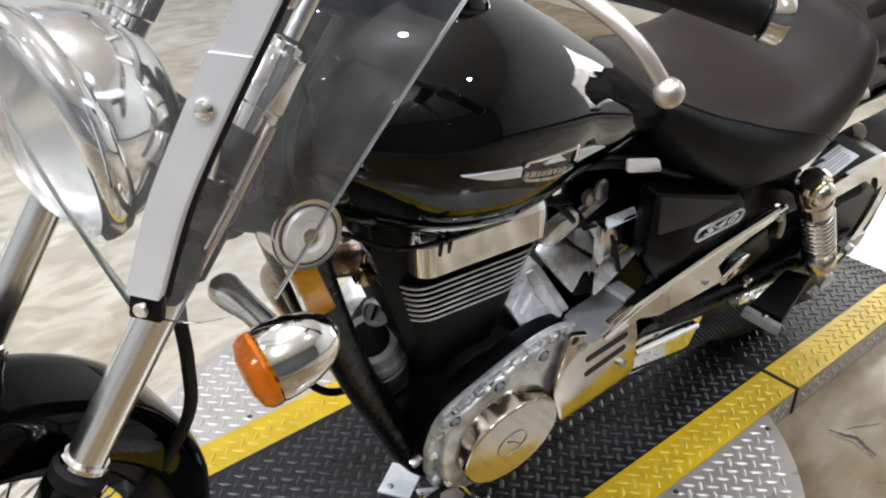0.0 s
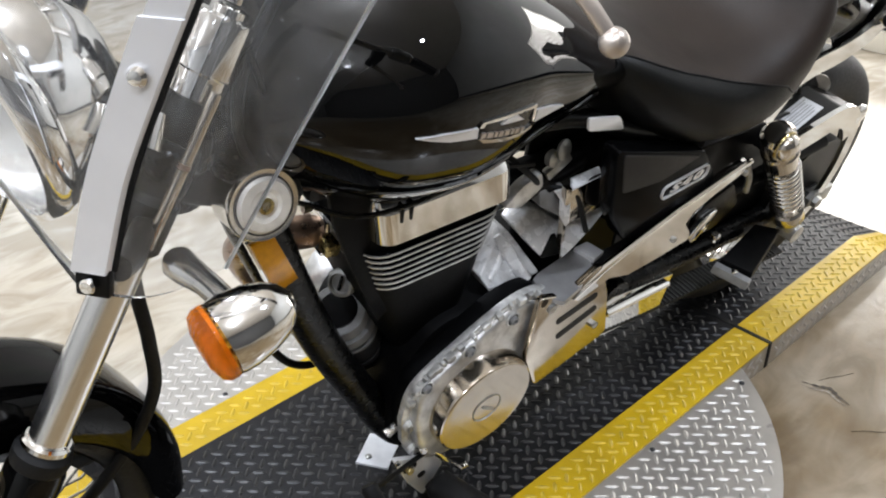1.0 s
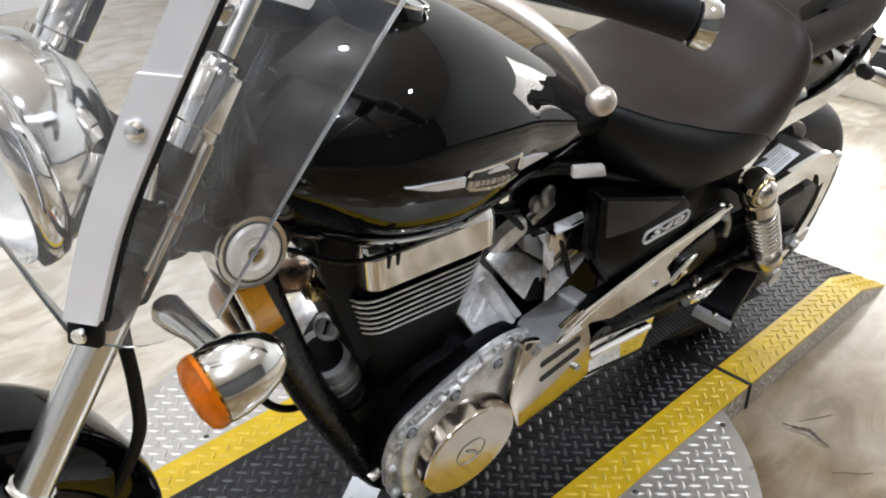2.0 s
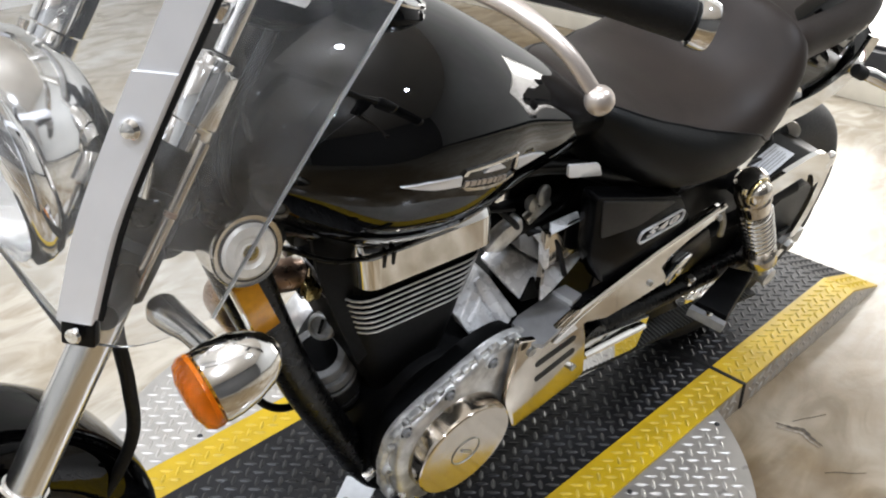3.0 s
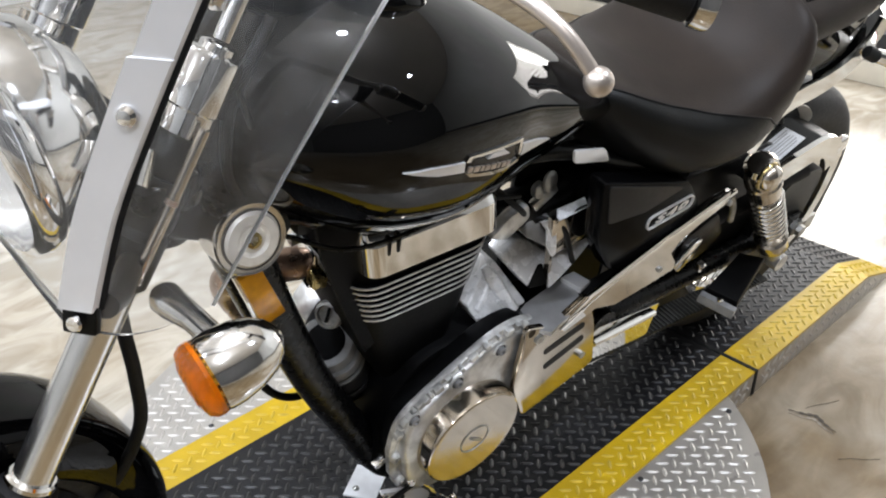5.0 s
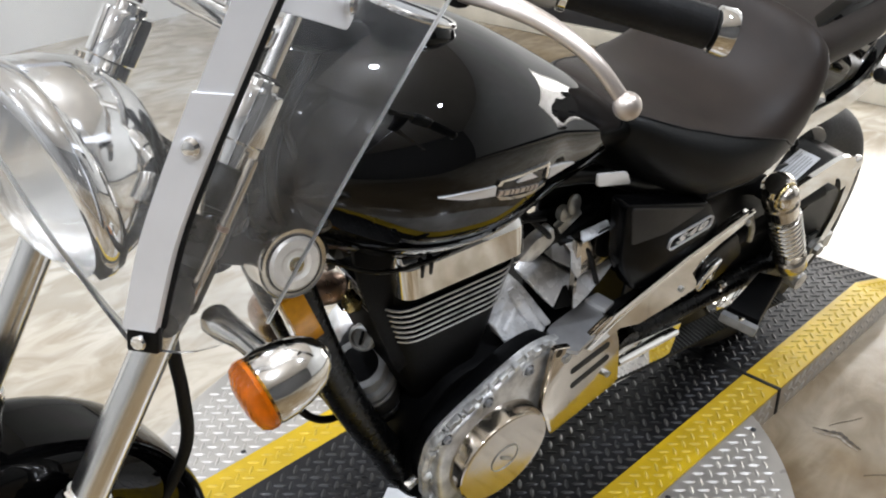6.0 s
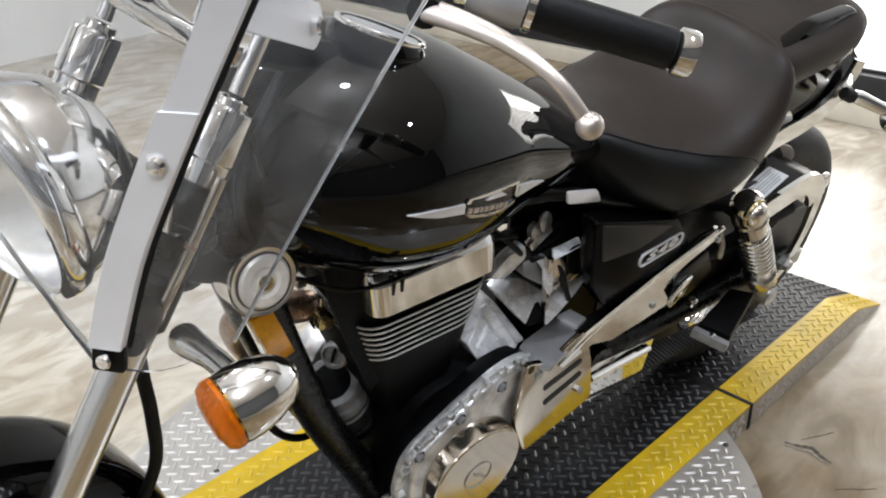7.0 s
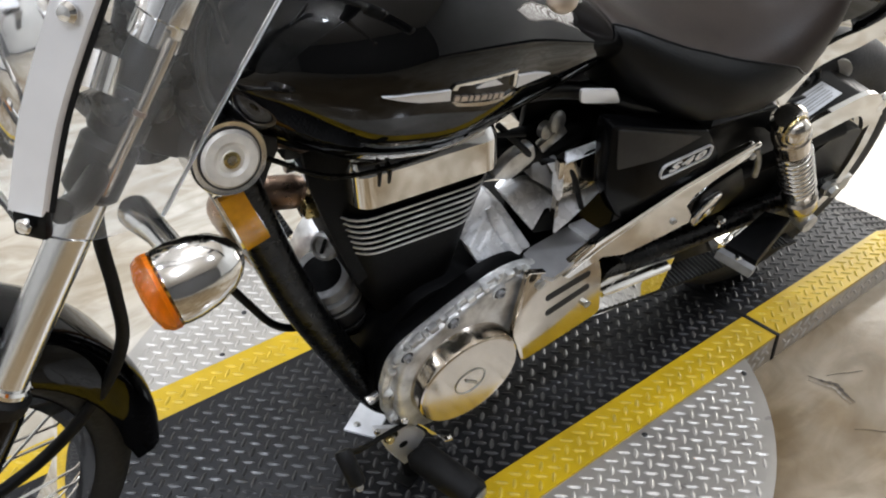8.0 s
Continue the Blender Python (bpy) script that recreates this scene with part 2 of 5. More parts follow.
nt.links.new(haze.outputs["Result"], nt.nodes["Principled BSDF"].inputs["Transmission Weight"])
FROSTED = clear("frosted_acrylic_edge", (0.66, 0.67, 0.66), 0.45, 1.2)
HEAD_LENS = clear("fluted_glass", (0.98, 0.98, 0.97), 0.10)
nt = HEAD_LENS.node_tree
flute = nt.nodes.new("ShaderNodeTexWave")
flute.inputs["Scale"].default_value = 22.0
flute.bands_direction = "Y"
coords = nt.nodes.new("ShaderNodeTexCoord")
relief = nt.nodes.new("ShaderNodeBump")
relief.inputs["Strength"].default_value, relief.inputs["Distance"].default_value = 0.5, 0.0009
nt.links.new(coords.outputs["Object"], flute.inputs["Vector"])
nt.links.new(flute.outputs["Fac"], relief.inputs["Height"])
nt.links.new(relief.outputs["Normal"], nt.nodes["Principled BSDF"].inputs["Normal"])
BOWL = material("silvered_bowl", (0.90, 0.88, 0.84), 0.22, 0.8, 0.04, 20)
WORN = material("scraped_concrete", (0.46, 0.40, 0.32), 0.7, 0.0, 0.2, 60)
GOUGE = material("bare_dark_concrete", (0.09, 0.07, 0.05), 0.7, 0.0, 0.3, 80)
SIDE_PLATE = material("bare_side_plate", (0.56, 0.52, 0.46), 0.30, 0.85, 0.15, 10, 0.0003, 140)
LENS = clear("lamp_glass", (0.98, 0.98, 0.98), 0.02)
AMBER = clear("amber_plastic", (1.0, 0.50, 0.035), 0.08, 1.4)
nt = AMBER.node_tree
rib = nt.nodes.new("ShaderNodeTexWave")
rib.inputs["Scale"].default_value = 48.0
rib.bands_direction = "Y"
coords = nt.nodes.new("ShaderNodeTexCoord")
relief = nt.nodes.new("ShaderNodeBump")
relief.inputs["Strength"].default_value, relief.inputs["Distance"].default_value = 0.7, 0.0010
nt.links.new(coords.outputs["Object"], rib.inputs["Vector"])
nt.links.new(rib.outputs["Fac"], relief.inputs["Height"])
nt.links.new(relief.outputs["Normal"], nt.nodes["Principled BSDF"].inputs["Normal"])
AMBER_BACK = material("amber_reflector", (0.98, 0.42, 0.014), 0.22, 0.0, 0.12, 60)
MARKER = material("gold_reflector", (0.76, 0.34, 0.006), 0.16, 0.0, 0.12, 45, dark=(0.48, 0.20, 0.004))
RED = clear("red_plastic", (0.9, 0.03, 0.02), 0.1, 1.4)


def glow(name, colour, strength):
    m = bpy.data.materials.new(name)
    m.use_nodes = True
    b = m.node_tree.nodes["Principled BSDF"]
    b.inputs["Base Color"].default_value = (0.8, 0.8, 0.8, 1)
    b.inputs["Emission Color"].default_value = (*colour, 1)
    b.inputs["Emission Strength"].default_value = strength
    return m


DAYLIGHT = glow("window_daylight", (1.0, 0.98, 0.96), WINDOW_GLOW)


# ---- mesh helpers ----
def part(name, bm, mat, parent=None, label="", smooth=35):
    """Links a bmesh as one mesh object under a thing or a part."""
    bmesh.ops.recalc_face_normals(bm, faces=bm.faces)
    me = bpy.data.meshes.new(name)
    bm.to_mesh(me)
    bm.free()
    for p in me.polygons:
        p.use_smooth = smooth > 0
    if smooth > 0:
        me.set_sharp_from_angle(angle=radians(smooth))
    me.materials.append(mat)
    ob = new(name, me)
    if parent:
        ob.parent = parent
    if label:
        tagged(ob, label)
    return ob


def thing(name, label, category, m=None, group="", kind=""):
    ob = new(name)
    ob.empty_display_size = 0.1
    if m:
        ob.matrix_world = m
    return tagged(ob, label, category, group, kind)


def curve(points, steps=6):
    """A smooth run through points (Catmull-Rom)."""
    pts = [Vector(p) for p in points]
    pts = [2 * pts[0] - pts[1], *pts, 2 * pts[-1] - pts[-2]]
    out = []
    for i in range(1, len(pts) - 2):
        a, b, c, d = pts[i - 1:i + 3]
        for k in range(steps):
            t = k / steps
            out.append(0.5 * (2 * b + (c - a) * t + (2 * a - 5 * b + 4 * c - d) * t * t + (3 * b - a - 3 * c + d) * t ** 3))
    return out + [pts[-2]]


def loft(sections, caps=True, closed=True, bm=None):
    bm = bm or bmesh.new()
    rows = [[bm.verts.new(p) for p in s] for s in sections]
    n = len(rows[0])
    for a, b in zip(rows, rows[1:]):
        for i in range(n if closed else n - 1):
            j = (i + 1) % n
            bm.faces.new((a[i], a[j], b[j], b[i]))
    if caps and closed:
        bm.faces.new(rows[0])
        bm.faces.new(rows[-1][::-1])
    return bm


def tube(points, r, n=12, bm=None, squash=1.0):
    """A round bar along points; r is one radius or one for each point."""
    pts = [Vector(p) for p in points]
    rs = r if isinstance(r, (list, tuple)) else [r] * len(pts)
    side = None
    secs = []
    for i, p in enumerate(pts):
        d = (pts[min(i + 1, len(pts) - 1)] - pts[max(i - 1, 0)]).normalized()
        if side is None:
            side = d.orthogonal().normalized()
        side = (side - d * side.dot(d)).normalized()
        up = d.cross(side)
        secs.append([p + rs[i] * (math.cos(2 * math.pi * k / n) * side + squash * math.sin(2 * math.pi * k / n) * up) for k in range(n)])
    return loft(secs, bm=bm)


def lathe(profile, base, axis, n=32, bm=None, caps=True):
    """A turned body: profile is (radius, distance along the axis from the base)."""
    axis, base = Vector(axis).normalized(), Vector(base)
    u = axis.orthogonal().normalized()
    v = axis.cross(u)
    secs = [[base + axis * h + max(r, 0.0002) * (math.cos(2 * math.pi * k / n) * u + math.sin(2 * math.pi * k / n) * v) for k in range(n)] for r, h in profile]
    return loft(secs, caps=caps, bm=bm)


def rounded(poly, radius, steps=5):
    """A closed 2D outline with its corners rounded."""
    out = []
    n = len(poly)
    for i in range(n):
        a, b, c = (Vector((*poly[(i + k) % n], 0)) for k in (-1, 0, 1))
        r = min(radius, (a - b).length * 0.45, (c - b).length * 0.45)
        p, q = b + (a - b).normalized() * r, b + (c - b).normalized() * r
        for k in range(steps + 1):
            t = k / steps
            w = p * (1 - t) ** 2 + 2 * b * t * (1 - t) + q * t * t
            out.append((w.x, w.y))
    return out


def slab(poly, y0, y1, plane="xz", bevel=0.0, bm=None):
    """A prism from an outline in xz (or xy), with bevelled rims, between two depths."""
    def place(p, d):
        return (p[0], d, p[1]) if plane == "xz" else (p[0], p[1], d)
    cx, cz = sum(p[0] for p in poly) / len(poly), sum(p[1] for p in poly) / len(poly)
    span = max(max(abs(p[0] - cx), abs(p[1] - cz)) for p in poly)

    def inset(k):
        return [(cx + (p[0] - cx) * (1 - k / span), cz + (p[1] - cz) * (1 - k / span)) for p in poly]
    lo, hi = min(y0, y1), max(y0, y1)
    if bevel:
        rows = [(inset(bevel), lo), (inset(bevel * 0.3), lo + bevel * 0.3), (poly, lo + bevel), (poly, hi - bevel), (inset(bevel * 0.3), hi - bevel * 0.3), (inset(bevel), hi)]
    else:
        rows = [(poly, lo), (poly, hi)]
    return loft([[place(p, d) for p in pl] for pl, d in rows], bm=bm)


def box(centre, size, bevel=0.003, m=None):
    bm = bmesh.new()
    bmesh.ops.create_cube(bm, size=1)
    bmesh.ops.scale(bm, vec=size, verts=bm.verts)
    if bevel:
        bmesh.ops.bevel(bm, geom=bm.edges[:], offset=bevel, segments=2, affect="EDGES", profile=0.6)
    bmesh.ops.transform(bm, matrix=Matrix.Translation(centre) @ (m or Matrix.Identity(4)), verts=bm.verts)
    return bm


def ball(centre, r, squash=(1, 1, 1)):
    bm = bmesh.new()
    bmesh.ops.create_uvsphere(bm, u_segments=20, v_segments=12, radius=r)
    bmesh.ops.scale(bm, vec=squash, verts=bm.verts)
    bmesh.ops.translate(bm, vec=centre, verts=bm.verts)
    return bm


# ---- the room ----
EAST, NORTH, SOUTH, WEST = 2.08, 4.6, -4.5, -5.5
WIN_A, WIN_B = -0.40, 1.06
WIN_TOP = 1.3
bm = slab([(WEST - 0.2, SOUTH - 0.2), (EAST + 0.2, SOUTH - 0.2), (EAST + 0.2, NORTH + 0.2), (WEST - 0.2, NORTH + 0.2)], -0.1, 0.0, "xy")
tagged(part("floor", bm, FLOOR, smooth=0), "pale waxed concrete floor with tan cloudy stains", "floor", kind="structure")
bm = slab([(WEST - 0.2, SOUTH - 0.2), (EAST + 0.2, SOUTH - 0.2), (EAST + 0.2, NORTH + 0.2), (WEST - 0.2, NORTH + 0.2)], CEILING, CEILING + 0.1, "xy")
tagged(part("ceiling", bm, CEIL, smooth=0), "plain warm off-white painted showroom ceiling", "ceiling", kind="structure")
for name, c, s in (("wall_north", ((WEST + EAST) / 2, NORTH + 0.08, CEILING / 2), (EAST - WEST + 0.4, 0.16, CEILING)),
                   ("wall_south", ((WEST + EAST) / 2, SOUTH - 0.08, CEILING / 2), (EAST - WEST + 0.4, 0.16, CEILING)),
                   ("wall_west", (WEST - 0.08, 0, CEILING / 2), (0.16, NORTH - SOUTH, CEILING)),
                   ("wall_east", (EAST + 0.12, (WIN_B + NORTH) / 2, CEILING / 2), (0.16, NORTH - WIN_B, CEILING)),
                   ("wall_east_far", (EAST + 0.12, (WIN_A + SOUTH) / 2, CEILING / 2), (0.16, WIN_A - SOUTH, CEILING)),
                   ("wall_east_sill", (EAST + 0.12, (WIN_A + WIN_B) / 2, 0.10), (0.16, WIN_B - WIN_A, 0.20)),
                   ("wall_east_lintel", (EAST + 0.12, (WIN_A + WIN_B) / 2, (WIN_TOP + CEILING) / 2), (0.16, WIN_B - WIN_A, CEILING - WIN_TOP))):
    tagged(part(name, box(c, s, 0), DIM_WALL if name == "wall_south" else HALF_DIM_WALL if name == "wall_west" else WALL, smooth=0), "plain painted showroom wall", "wall", kind="structure")
tagged(part("baseboard", box((EAST + 0.0, 0, 0.042), (0.08, NORTH - SOUTH, 0.084), 0.006), CURB), "cream painted kerb along the foot of the wall", "baseboard", kind="structure")
tagged(part("trim", box((EAST + 0.010, 0, 0.143), (0.06, NORTH - SOUTH, 0.114), 0.006), BAND), "black rubber kick rail above the kerb", "trim", kind="structure")

tagged(part("backdrop", box((EAST + 0.45, (WIN_A + WIN_B) / 2, 1.3), (0.02, WIN_B - WIN_A + 0.8, 2.9), 0), DAYLIGHT, smooth=0), "blown-out daylight outside the shop window", "backdrop", kind="structure")


def wire_screen(y0, y1, z0, z1, x, step=0.042, rise=0.55, r=0.0030):
    """Crossed slanting wires in one mesh, clipped to a rectangle."""
    bm = bmesh.new()
    for sgn in (-1, 1):
        k = -int((z1 - z0) / rise / step) - 2
        while y0 + k * step < y1 + (z1 - z0) / rise:
            a = y0 + k * step if sgn > 0 else y1 - k * step
            ends = []
            for z in (z0, z1):
                ends.append((a + sgn * (z - z0) / rise, z))
            (ya, za), (yb, zb) = ends
            lo, hi = 0.0, 1.0
            for lim, keep in ((y0, 1), (y1, -1)):
                fa, fb = (ya - lim) * keep, (yb - lim) * keep
                if fa < 0 and fb < 0:
                    hi = -1
                elif fa < 0:
                    lo = max(lo, fa / (fa - fb))
                elif fb < 0:
                    hi = min(hi, fa / (fa - fb))
            if hi - lo > 0.01:
                p = [(x, ya + (yb - ya) * t, za + (zb - za) * t) for t in (lo, hi)]
                tube(p, r, 5, bm=bm)
            k += 1
    return bm


screen = thing("mesh_screen", "thin rusty wire mesh screen standing in front of the bright window", "screen")
part("screen_frame", box((EAST + 0.03, (WIN_A + WIN_B) / 2, 0.208), (0.02, WIN_B - WIN_A, 0.014), 0.002), BAND, screen)
o = part("wire", wire_screen(WIN_A + 0.005, 0.545, 0.214, 1.29, EAST + 0.03), MESH, screen)
tagged(o, kind="stuff")

# ---- turntable and ramp ----
TOP = 0.065
WIDE, STRIPE = 0.634, 0.080
CENTRE = (-0.64, WIDE / 2)


def lug_rows(x0, x1, y0, y1, keep, g=0.0215):
    """Grid places of raised lugs, crosswise in turn, at 45 degrees to the ramp."""
    s = math.sqrt(0.5)
    n = int((x1 - x0 + y1 - y0) / g) + 4
    for i in range(-n, n):
        for j in range(-n, n):
            x, y = (i + j) * g * s, (j - i) * g * s
            if x0 <= x <= x1 and y0 <= y <= y1 and keep(x, y):
                yield x, y, ((i + j) % 2) * math.pi / 2 - math.pi / 4


def lugs(places, z, slope=None):
    """Raised lens-shaped lugs in one mesh."""
    verts, faces = [], []
    L, W, H = 0.0135, 0.0038, 0.0021
    for x, y, a in places:
        c, s = math.cos(a), math.sin(a)
        k = len(verts)
        zz = z if slope is None else slope(x)
        for u, v, h in ((-L, 0, 0), (-L * 0.45, -W, 0), (L * 0.45, -W, 0), (L, 0, 0), (L * 0.45, W, 0), (-L * 0.45, W, 0), (-L * 0.55, 0, H), (L * 0.55, 0, H)):
            verts.append((x + c * u - s * v, y + s * u + c * v, zz + h))
        faces += [(k, k + 1, k + 6), (k + 1, k + 2, k + 7, k + 6), (k + 2, k + 3, k + 7), (k + 3, k + 4, k + 7), (k + 4, k + 5, k + 6, k + 7), (k + 5, k, k + 6)]
    bm = bmesh.new()
    vs = [bm.verts.new(v) for v in verts]
    for f in faces:
        bm.faces.new([vs[i] for i in f])
    return bm


turntable = thing("turntable", "round bare metal tread plate turntable on the concrete floor", "turntable", pose(*CENTRE, 0))
RADIUS = 0.615
ring = [(RADIUS * math.cos(2 * math.pi * k / 96), RADIUS * math.sin(2 * math.pi * k / 96)) for k in range(96)]
part("disc", slab(ring, TOP - 0.010, TOP - 0.004, "xy"), GREY_PLATE, turntable, smooth=20)
part("drum", lathe([(0.45, 0.0), (0.45, TOP - 0.0105)], (0, 0, 0.0), (0, 0, 1), 64), BAND, turntable)
half = WIDE / 2
o = part("tread_lug", lugs(lug_rows(-0.6, 0.6, -0.6, 0.6, lambda x, y: x * x + y * y < 0.595 ** 2 and abs(y) > half + 0.008), TOP - 0.004), LUG_GREY, turntable, smooth=0)
tagged(o, kind="stuff")
for bx, by in ((-0.154, -0.026), (-0.428, -0.014), (-0.909, 0.653), (-0.81, 0.75), (-0.70, -0.02), (-0.40, 0.66), (-1.10, -0.02), (-1.15, 0.66)):
    part("bolt", lathe([(0.0055, 0), (0.0055, 0.002), (0.004, 0.0032), (0.001, 0.0036)], (bx - CENTRE[0], by - CENTRE[1], TOP - 0.004), (0, 0, 1), 12), DARK_CAST, turntable)


def chip(points, width, z):
    """A thin dark gouge that tapers at both ends."""
    pts = curve([(x, y, z) for x, y in points], 6)
    n = len(pts) - 1
    bm = bmesh.new()
    rows = []
    for k, p in enumerate(pts):
        d = (pts[min(k + 1, n)] - pts[max(k - 1, 0)]).normalized()
        w = width * math.sin(math.pi * (0.04 + 0.92 * k / n)) * (0.7 + 0.3 * math.sin(k * 1.7))
        rows.append([p + Vector((-d.y, d.x, 0)) * w, p + Vector((0, 0, -0.001)), p - Vector((-d.y, d.x, 0)) * w])
    return loft([[tuple(v) for v in r] for r in rows], caps=False, closed=False, bm=bm)


gouge = part("floor_gouge", chip([(0.006, -0.078), (0.016, -0.108), (0.026, -0.128), (0.016, -0.150), (0.008, -0.178)], 0.0060, 0.0022), GOUGE)
tagged(gouge, "dark gouge in the waxed concrete floor with a pale lip", "gouge", kind="structure")
part("pale_lip", chip([(-0.004, -0.084), (0.006, -0.112), (0.015, -0.130), (0.006, -0.152), (0.000, -0.176)], 0.0040, 0.0018), WORN, gouge)
for x, y, a in ((0.036, -0.100, 0.5), (-0.060, -0.215, 0.8)):
    part("side_crack", chip([(x + 0.026 * k * math.cos(a) + 0.003 * (k % 2), y - 0.026 * k * math.sin(a)) for k in range(4)], 0.0010, 0.0015), GOUGE, gouge)


def tread_deck(name, x0, x1, label, kink=None, end=None):
    """A hollow tread-plate deck with a black middle and yellow edges; it may fall to the floor past a kink."""
    deck = thing(name, label, "ramp")
    xs = [x0, x1] if kink is None else [x0, kink, end]
    zs = [TOP, TOP] if kink is None else [TOP, TOP, 0.008]

    def strip(ya, yb):
        bm = bmesh.new()
        rows = [[bm.verts.new((x, y, z)) for y, z in ((ya, zt), (yb, zt), (yb, zt - 0.005), (ya, zt - 0.005))] for x, zt in zip(xs, zs)]
        for a, b in zip(rows, rows[1:]):
            for i in range(4):
                bm.faces.new((a[i], a[(i + 1) % 4], b[(i + 1) % 4], b[i]))
        bm.faces.new(rows[0])
        bm.faces.new(rows[-1])
        return bm

    def height(x):
        return TOP if kink is None or x < kink else TOP + (0.008 - TOP) * (x - kink) / (end - kink)
    x9 = xs[-1]
    part("tread_plate", strip(STRIPE, WIDE - STRIPE), BLACK_PLATE, deck, smooth=0)
    for ya, yb in ((0.0, STRIPE), (WIDE - STRIPE, WIDE)):
        part("yellow_edge", strip(ya, yb), YELLOW_PLATE, deck, "yellow painted edge strip", smooth=0)
    for ya in (0.0, WIDE - 0.004):
        prof = [(xs[0], 0.0)] + [(x, z - 0.0055) for x, z in zip(xs, zs)] + ([(x9, 0.0)] if kink is None else [])
        part("side_plate", slab(prof, ya, ya + 0.004), SIDE_PLATE, deck, "bare metal side plate", smooth=0)
    bm = lugs([(x, y, a) for x, y, a in lug_rows(x0 + 0.014, x9 - 0.014, 0.010, TOP - 0.012, lambda x, y: y < height(x) - 0.014)], 0.0)
    bmesh.ops.transform(bm, matrix=Matrix(((1, 0, 0, 0), (0, 0, -1, 0), (0, 1, 0, 0), (0, 0, 0, 1))), verts=bm.verts)
    tagged(part("side_lug", bm, LUG_GREY, deck, smooth=0), kind="stuff")
    for i, (ya, yb, mat) in enumerate(((0, STRIPE, LUG_YELLOW), (STRIPE, WIDE - STRIPE, LUG_BLACK), (WIDE - STRIPE, WIDE, LUG_YELLOW))):
        o = part("tread_lug", lugs(lug_rows(x0 + 0.012, x9 - 0.012, ya + 0.011, yb - 0.011, lambda x, y: True), TOP, height), mat, deck, smooth=0)
        tagged(o, kind="stuff")
    return deck


tread_deck("display_deck", -1.95, -0.010, "black tread plate deck with yellow painted edges under the motorcycle")
tread_deck("end_ramp", 0.002, 0.69, "black tread plate end ramp with yellow painted edges", 0.525, 0.69)

tagged(part("joint_strip", box((-0.004, WIDE / 2, TOP / 2 + 0.0008), (0.011, WIDE + 0.004, TOP), 0.001), RUBBER), "black rubber strip in the deck joint", "strip", kind="structure")

# ---- the motorcycle ----
BIKE = pose(0, 0.24, TOP, 0, 0, -5) @ pose(0, 0, 0, 14, 0, 0)
bike = thing("motorcycle", "black cruiser motorcycle with chrome trim leaning on its stand", "motorcycle", BIKE)
STEER = pose(-1.254, 0, 0.714, 0, 0, 13)
RAKE, FORK_P, FORK_Q = 0.642, -0.003, 0.0995


def fr(p, q, r):
    """A place on the steered front end, given from the middle of the fork."""
    return STEER @ Vector((p, q, r))


def bulge(x, top, bot, hw, n=40, e=2.15, wide=0.42, flat=2.5):
    """A cross-section: rounded above, flatter below."""
    zc = bot + (top - bot) * wide
    out = []
    for k in range(n):
        a = 2 * math.pi * k / n
        c, s = math.cos(a), math.sin(a)
        ee = e if s > 0 else flat
        y = math.copysign(abs(c) ** (2 / ee), c) * hw
        z = zc + math.copysign(abs(s) ** (2 / ee), s) * ((top - zc) if s > 0 else (zc - bot))
        out.append((x, y, z))
    return out


def spread(rows, steps=4):
    """Fills a table of section sizes in smoothly."""
    cols = len(rows[0])
    keys = [Vector(r[:3]) for r in rows], [Vector((r[0], r[3], r[4] if cols > 4 else 0)) for r in rows]
    a, b = curve(keys[0], steps), curve(keys[1], steps)
    return [(p.x, p.y, p.z, q.y, q.z) for p, q in zip(a, b)]


# fuel tank
TANK = [(-1.085, 0.88, 0.80, 0.03), (-1.07, 0.908, 0.772, 0.08), (-1.025, 0.943, 0.724, 0.130), (-0.95, 0.964, 0.692, 0.168), (-0.87, 0.966, 0.684, 0.170), (-0.79, 0.944, 0.689, 0.155),
        (-0.72, 0.908, 0.701, 0.133), (-0.65, 0.866, 0.718, 0.116), (-0.59, 0.828, 0.730, 0.100), (-0.55, 0.802, 0.738, 0.088), (-0.528, 0.786, 0.744, 0.078)]
TANK_WAIST, TANK_UPPER = 0.60, 2.15


def tank_lower(x):
    """How full the flank is below the waist: slack at the nose, full at the back."""
    return 1.3 + 1.05 * min(1.0, max(0.0, (x + 1.02) / 0.20))


tank = part("fuel_tank", loft([bulge(x, t, b, w, 56, TANK_UPPER, TANK_WAIST, tank_lower(x)) for x, t, b, w, _ in spread([(*r, 0) for r in TANK])]), PAINT, bike, "gloss black teardrop fuel tank", smooth=60)
part("tank_seam", tube(curve([(-1.02, -0.075, 0.745), (-0.94, -0.096, 0.708), (-0.80, -0.092, 0.702), (-0.68, -0.066, 0.724), (-0.58, -0.042, 0.742)]), 0.003, 8), FRAME, tank)

# seat
SEAT = [(-0.566, 0.786, 0.760, 0.052), (-0.556, 0.802, 0.735, 0.078), (-0.53, 0.803, 0.695, 0.102), (-0.49, 0.792, 0.658, 0.128), (-0.44, 0.778, 0.630, 0.148), (-0.38, 0.769, 0.606, 0.167), (-0.30, 0.782, 0.594, 0.173),
        (-0.245, 0.815, 0.586, 0.167), (-0.205, 0.856, 0.588, 0.158), (-0.182, 0.868, 0.622, 0.146), (-0.170, 0.862, 0.71, 0.125)]
SEAT_CROWN = 2.9


def seat_point(x, t, b, w, a):
    """A place on the seat's skin at an angle from its side."""
    c, s = math.cos(a), math.sin(a)
    zc = b + (t - b) * 0.66
    e = SEAT_CROWN if s > 0 else 2.2
    return x, math.copysign(abs(c) ** (2 / e), c) * w, zc + math.copysign(abs(s) ** (2 / e), s) * ((t - zc) if s > 0 else (zc - b))


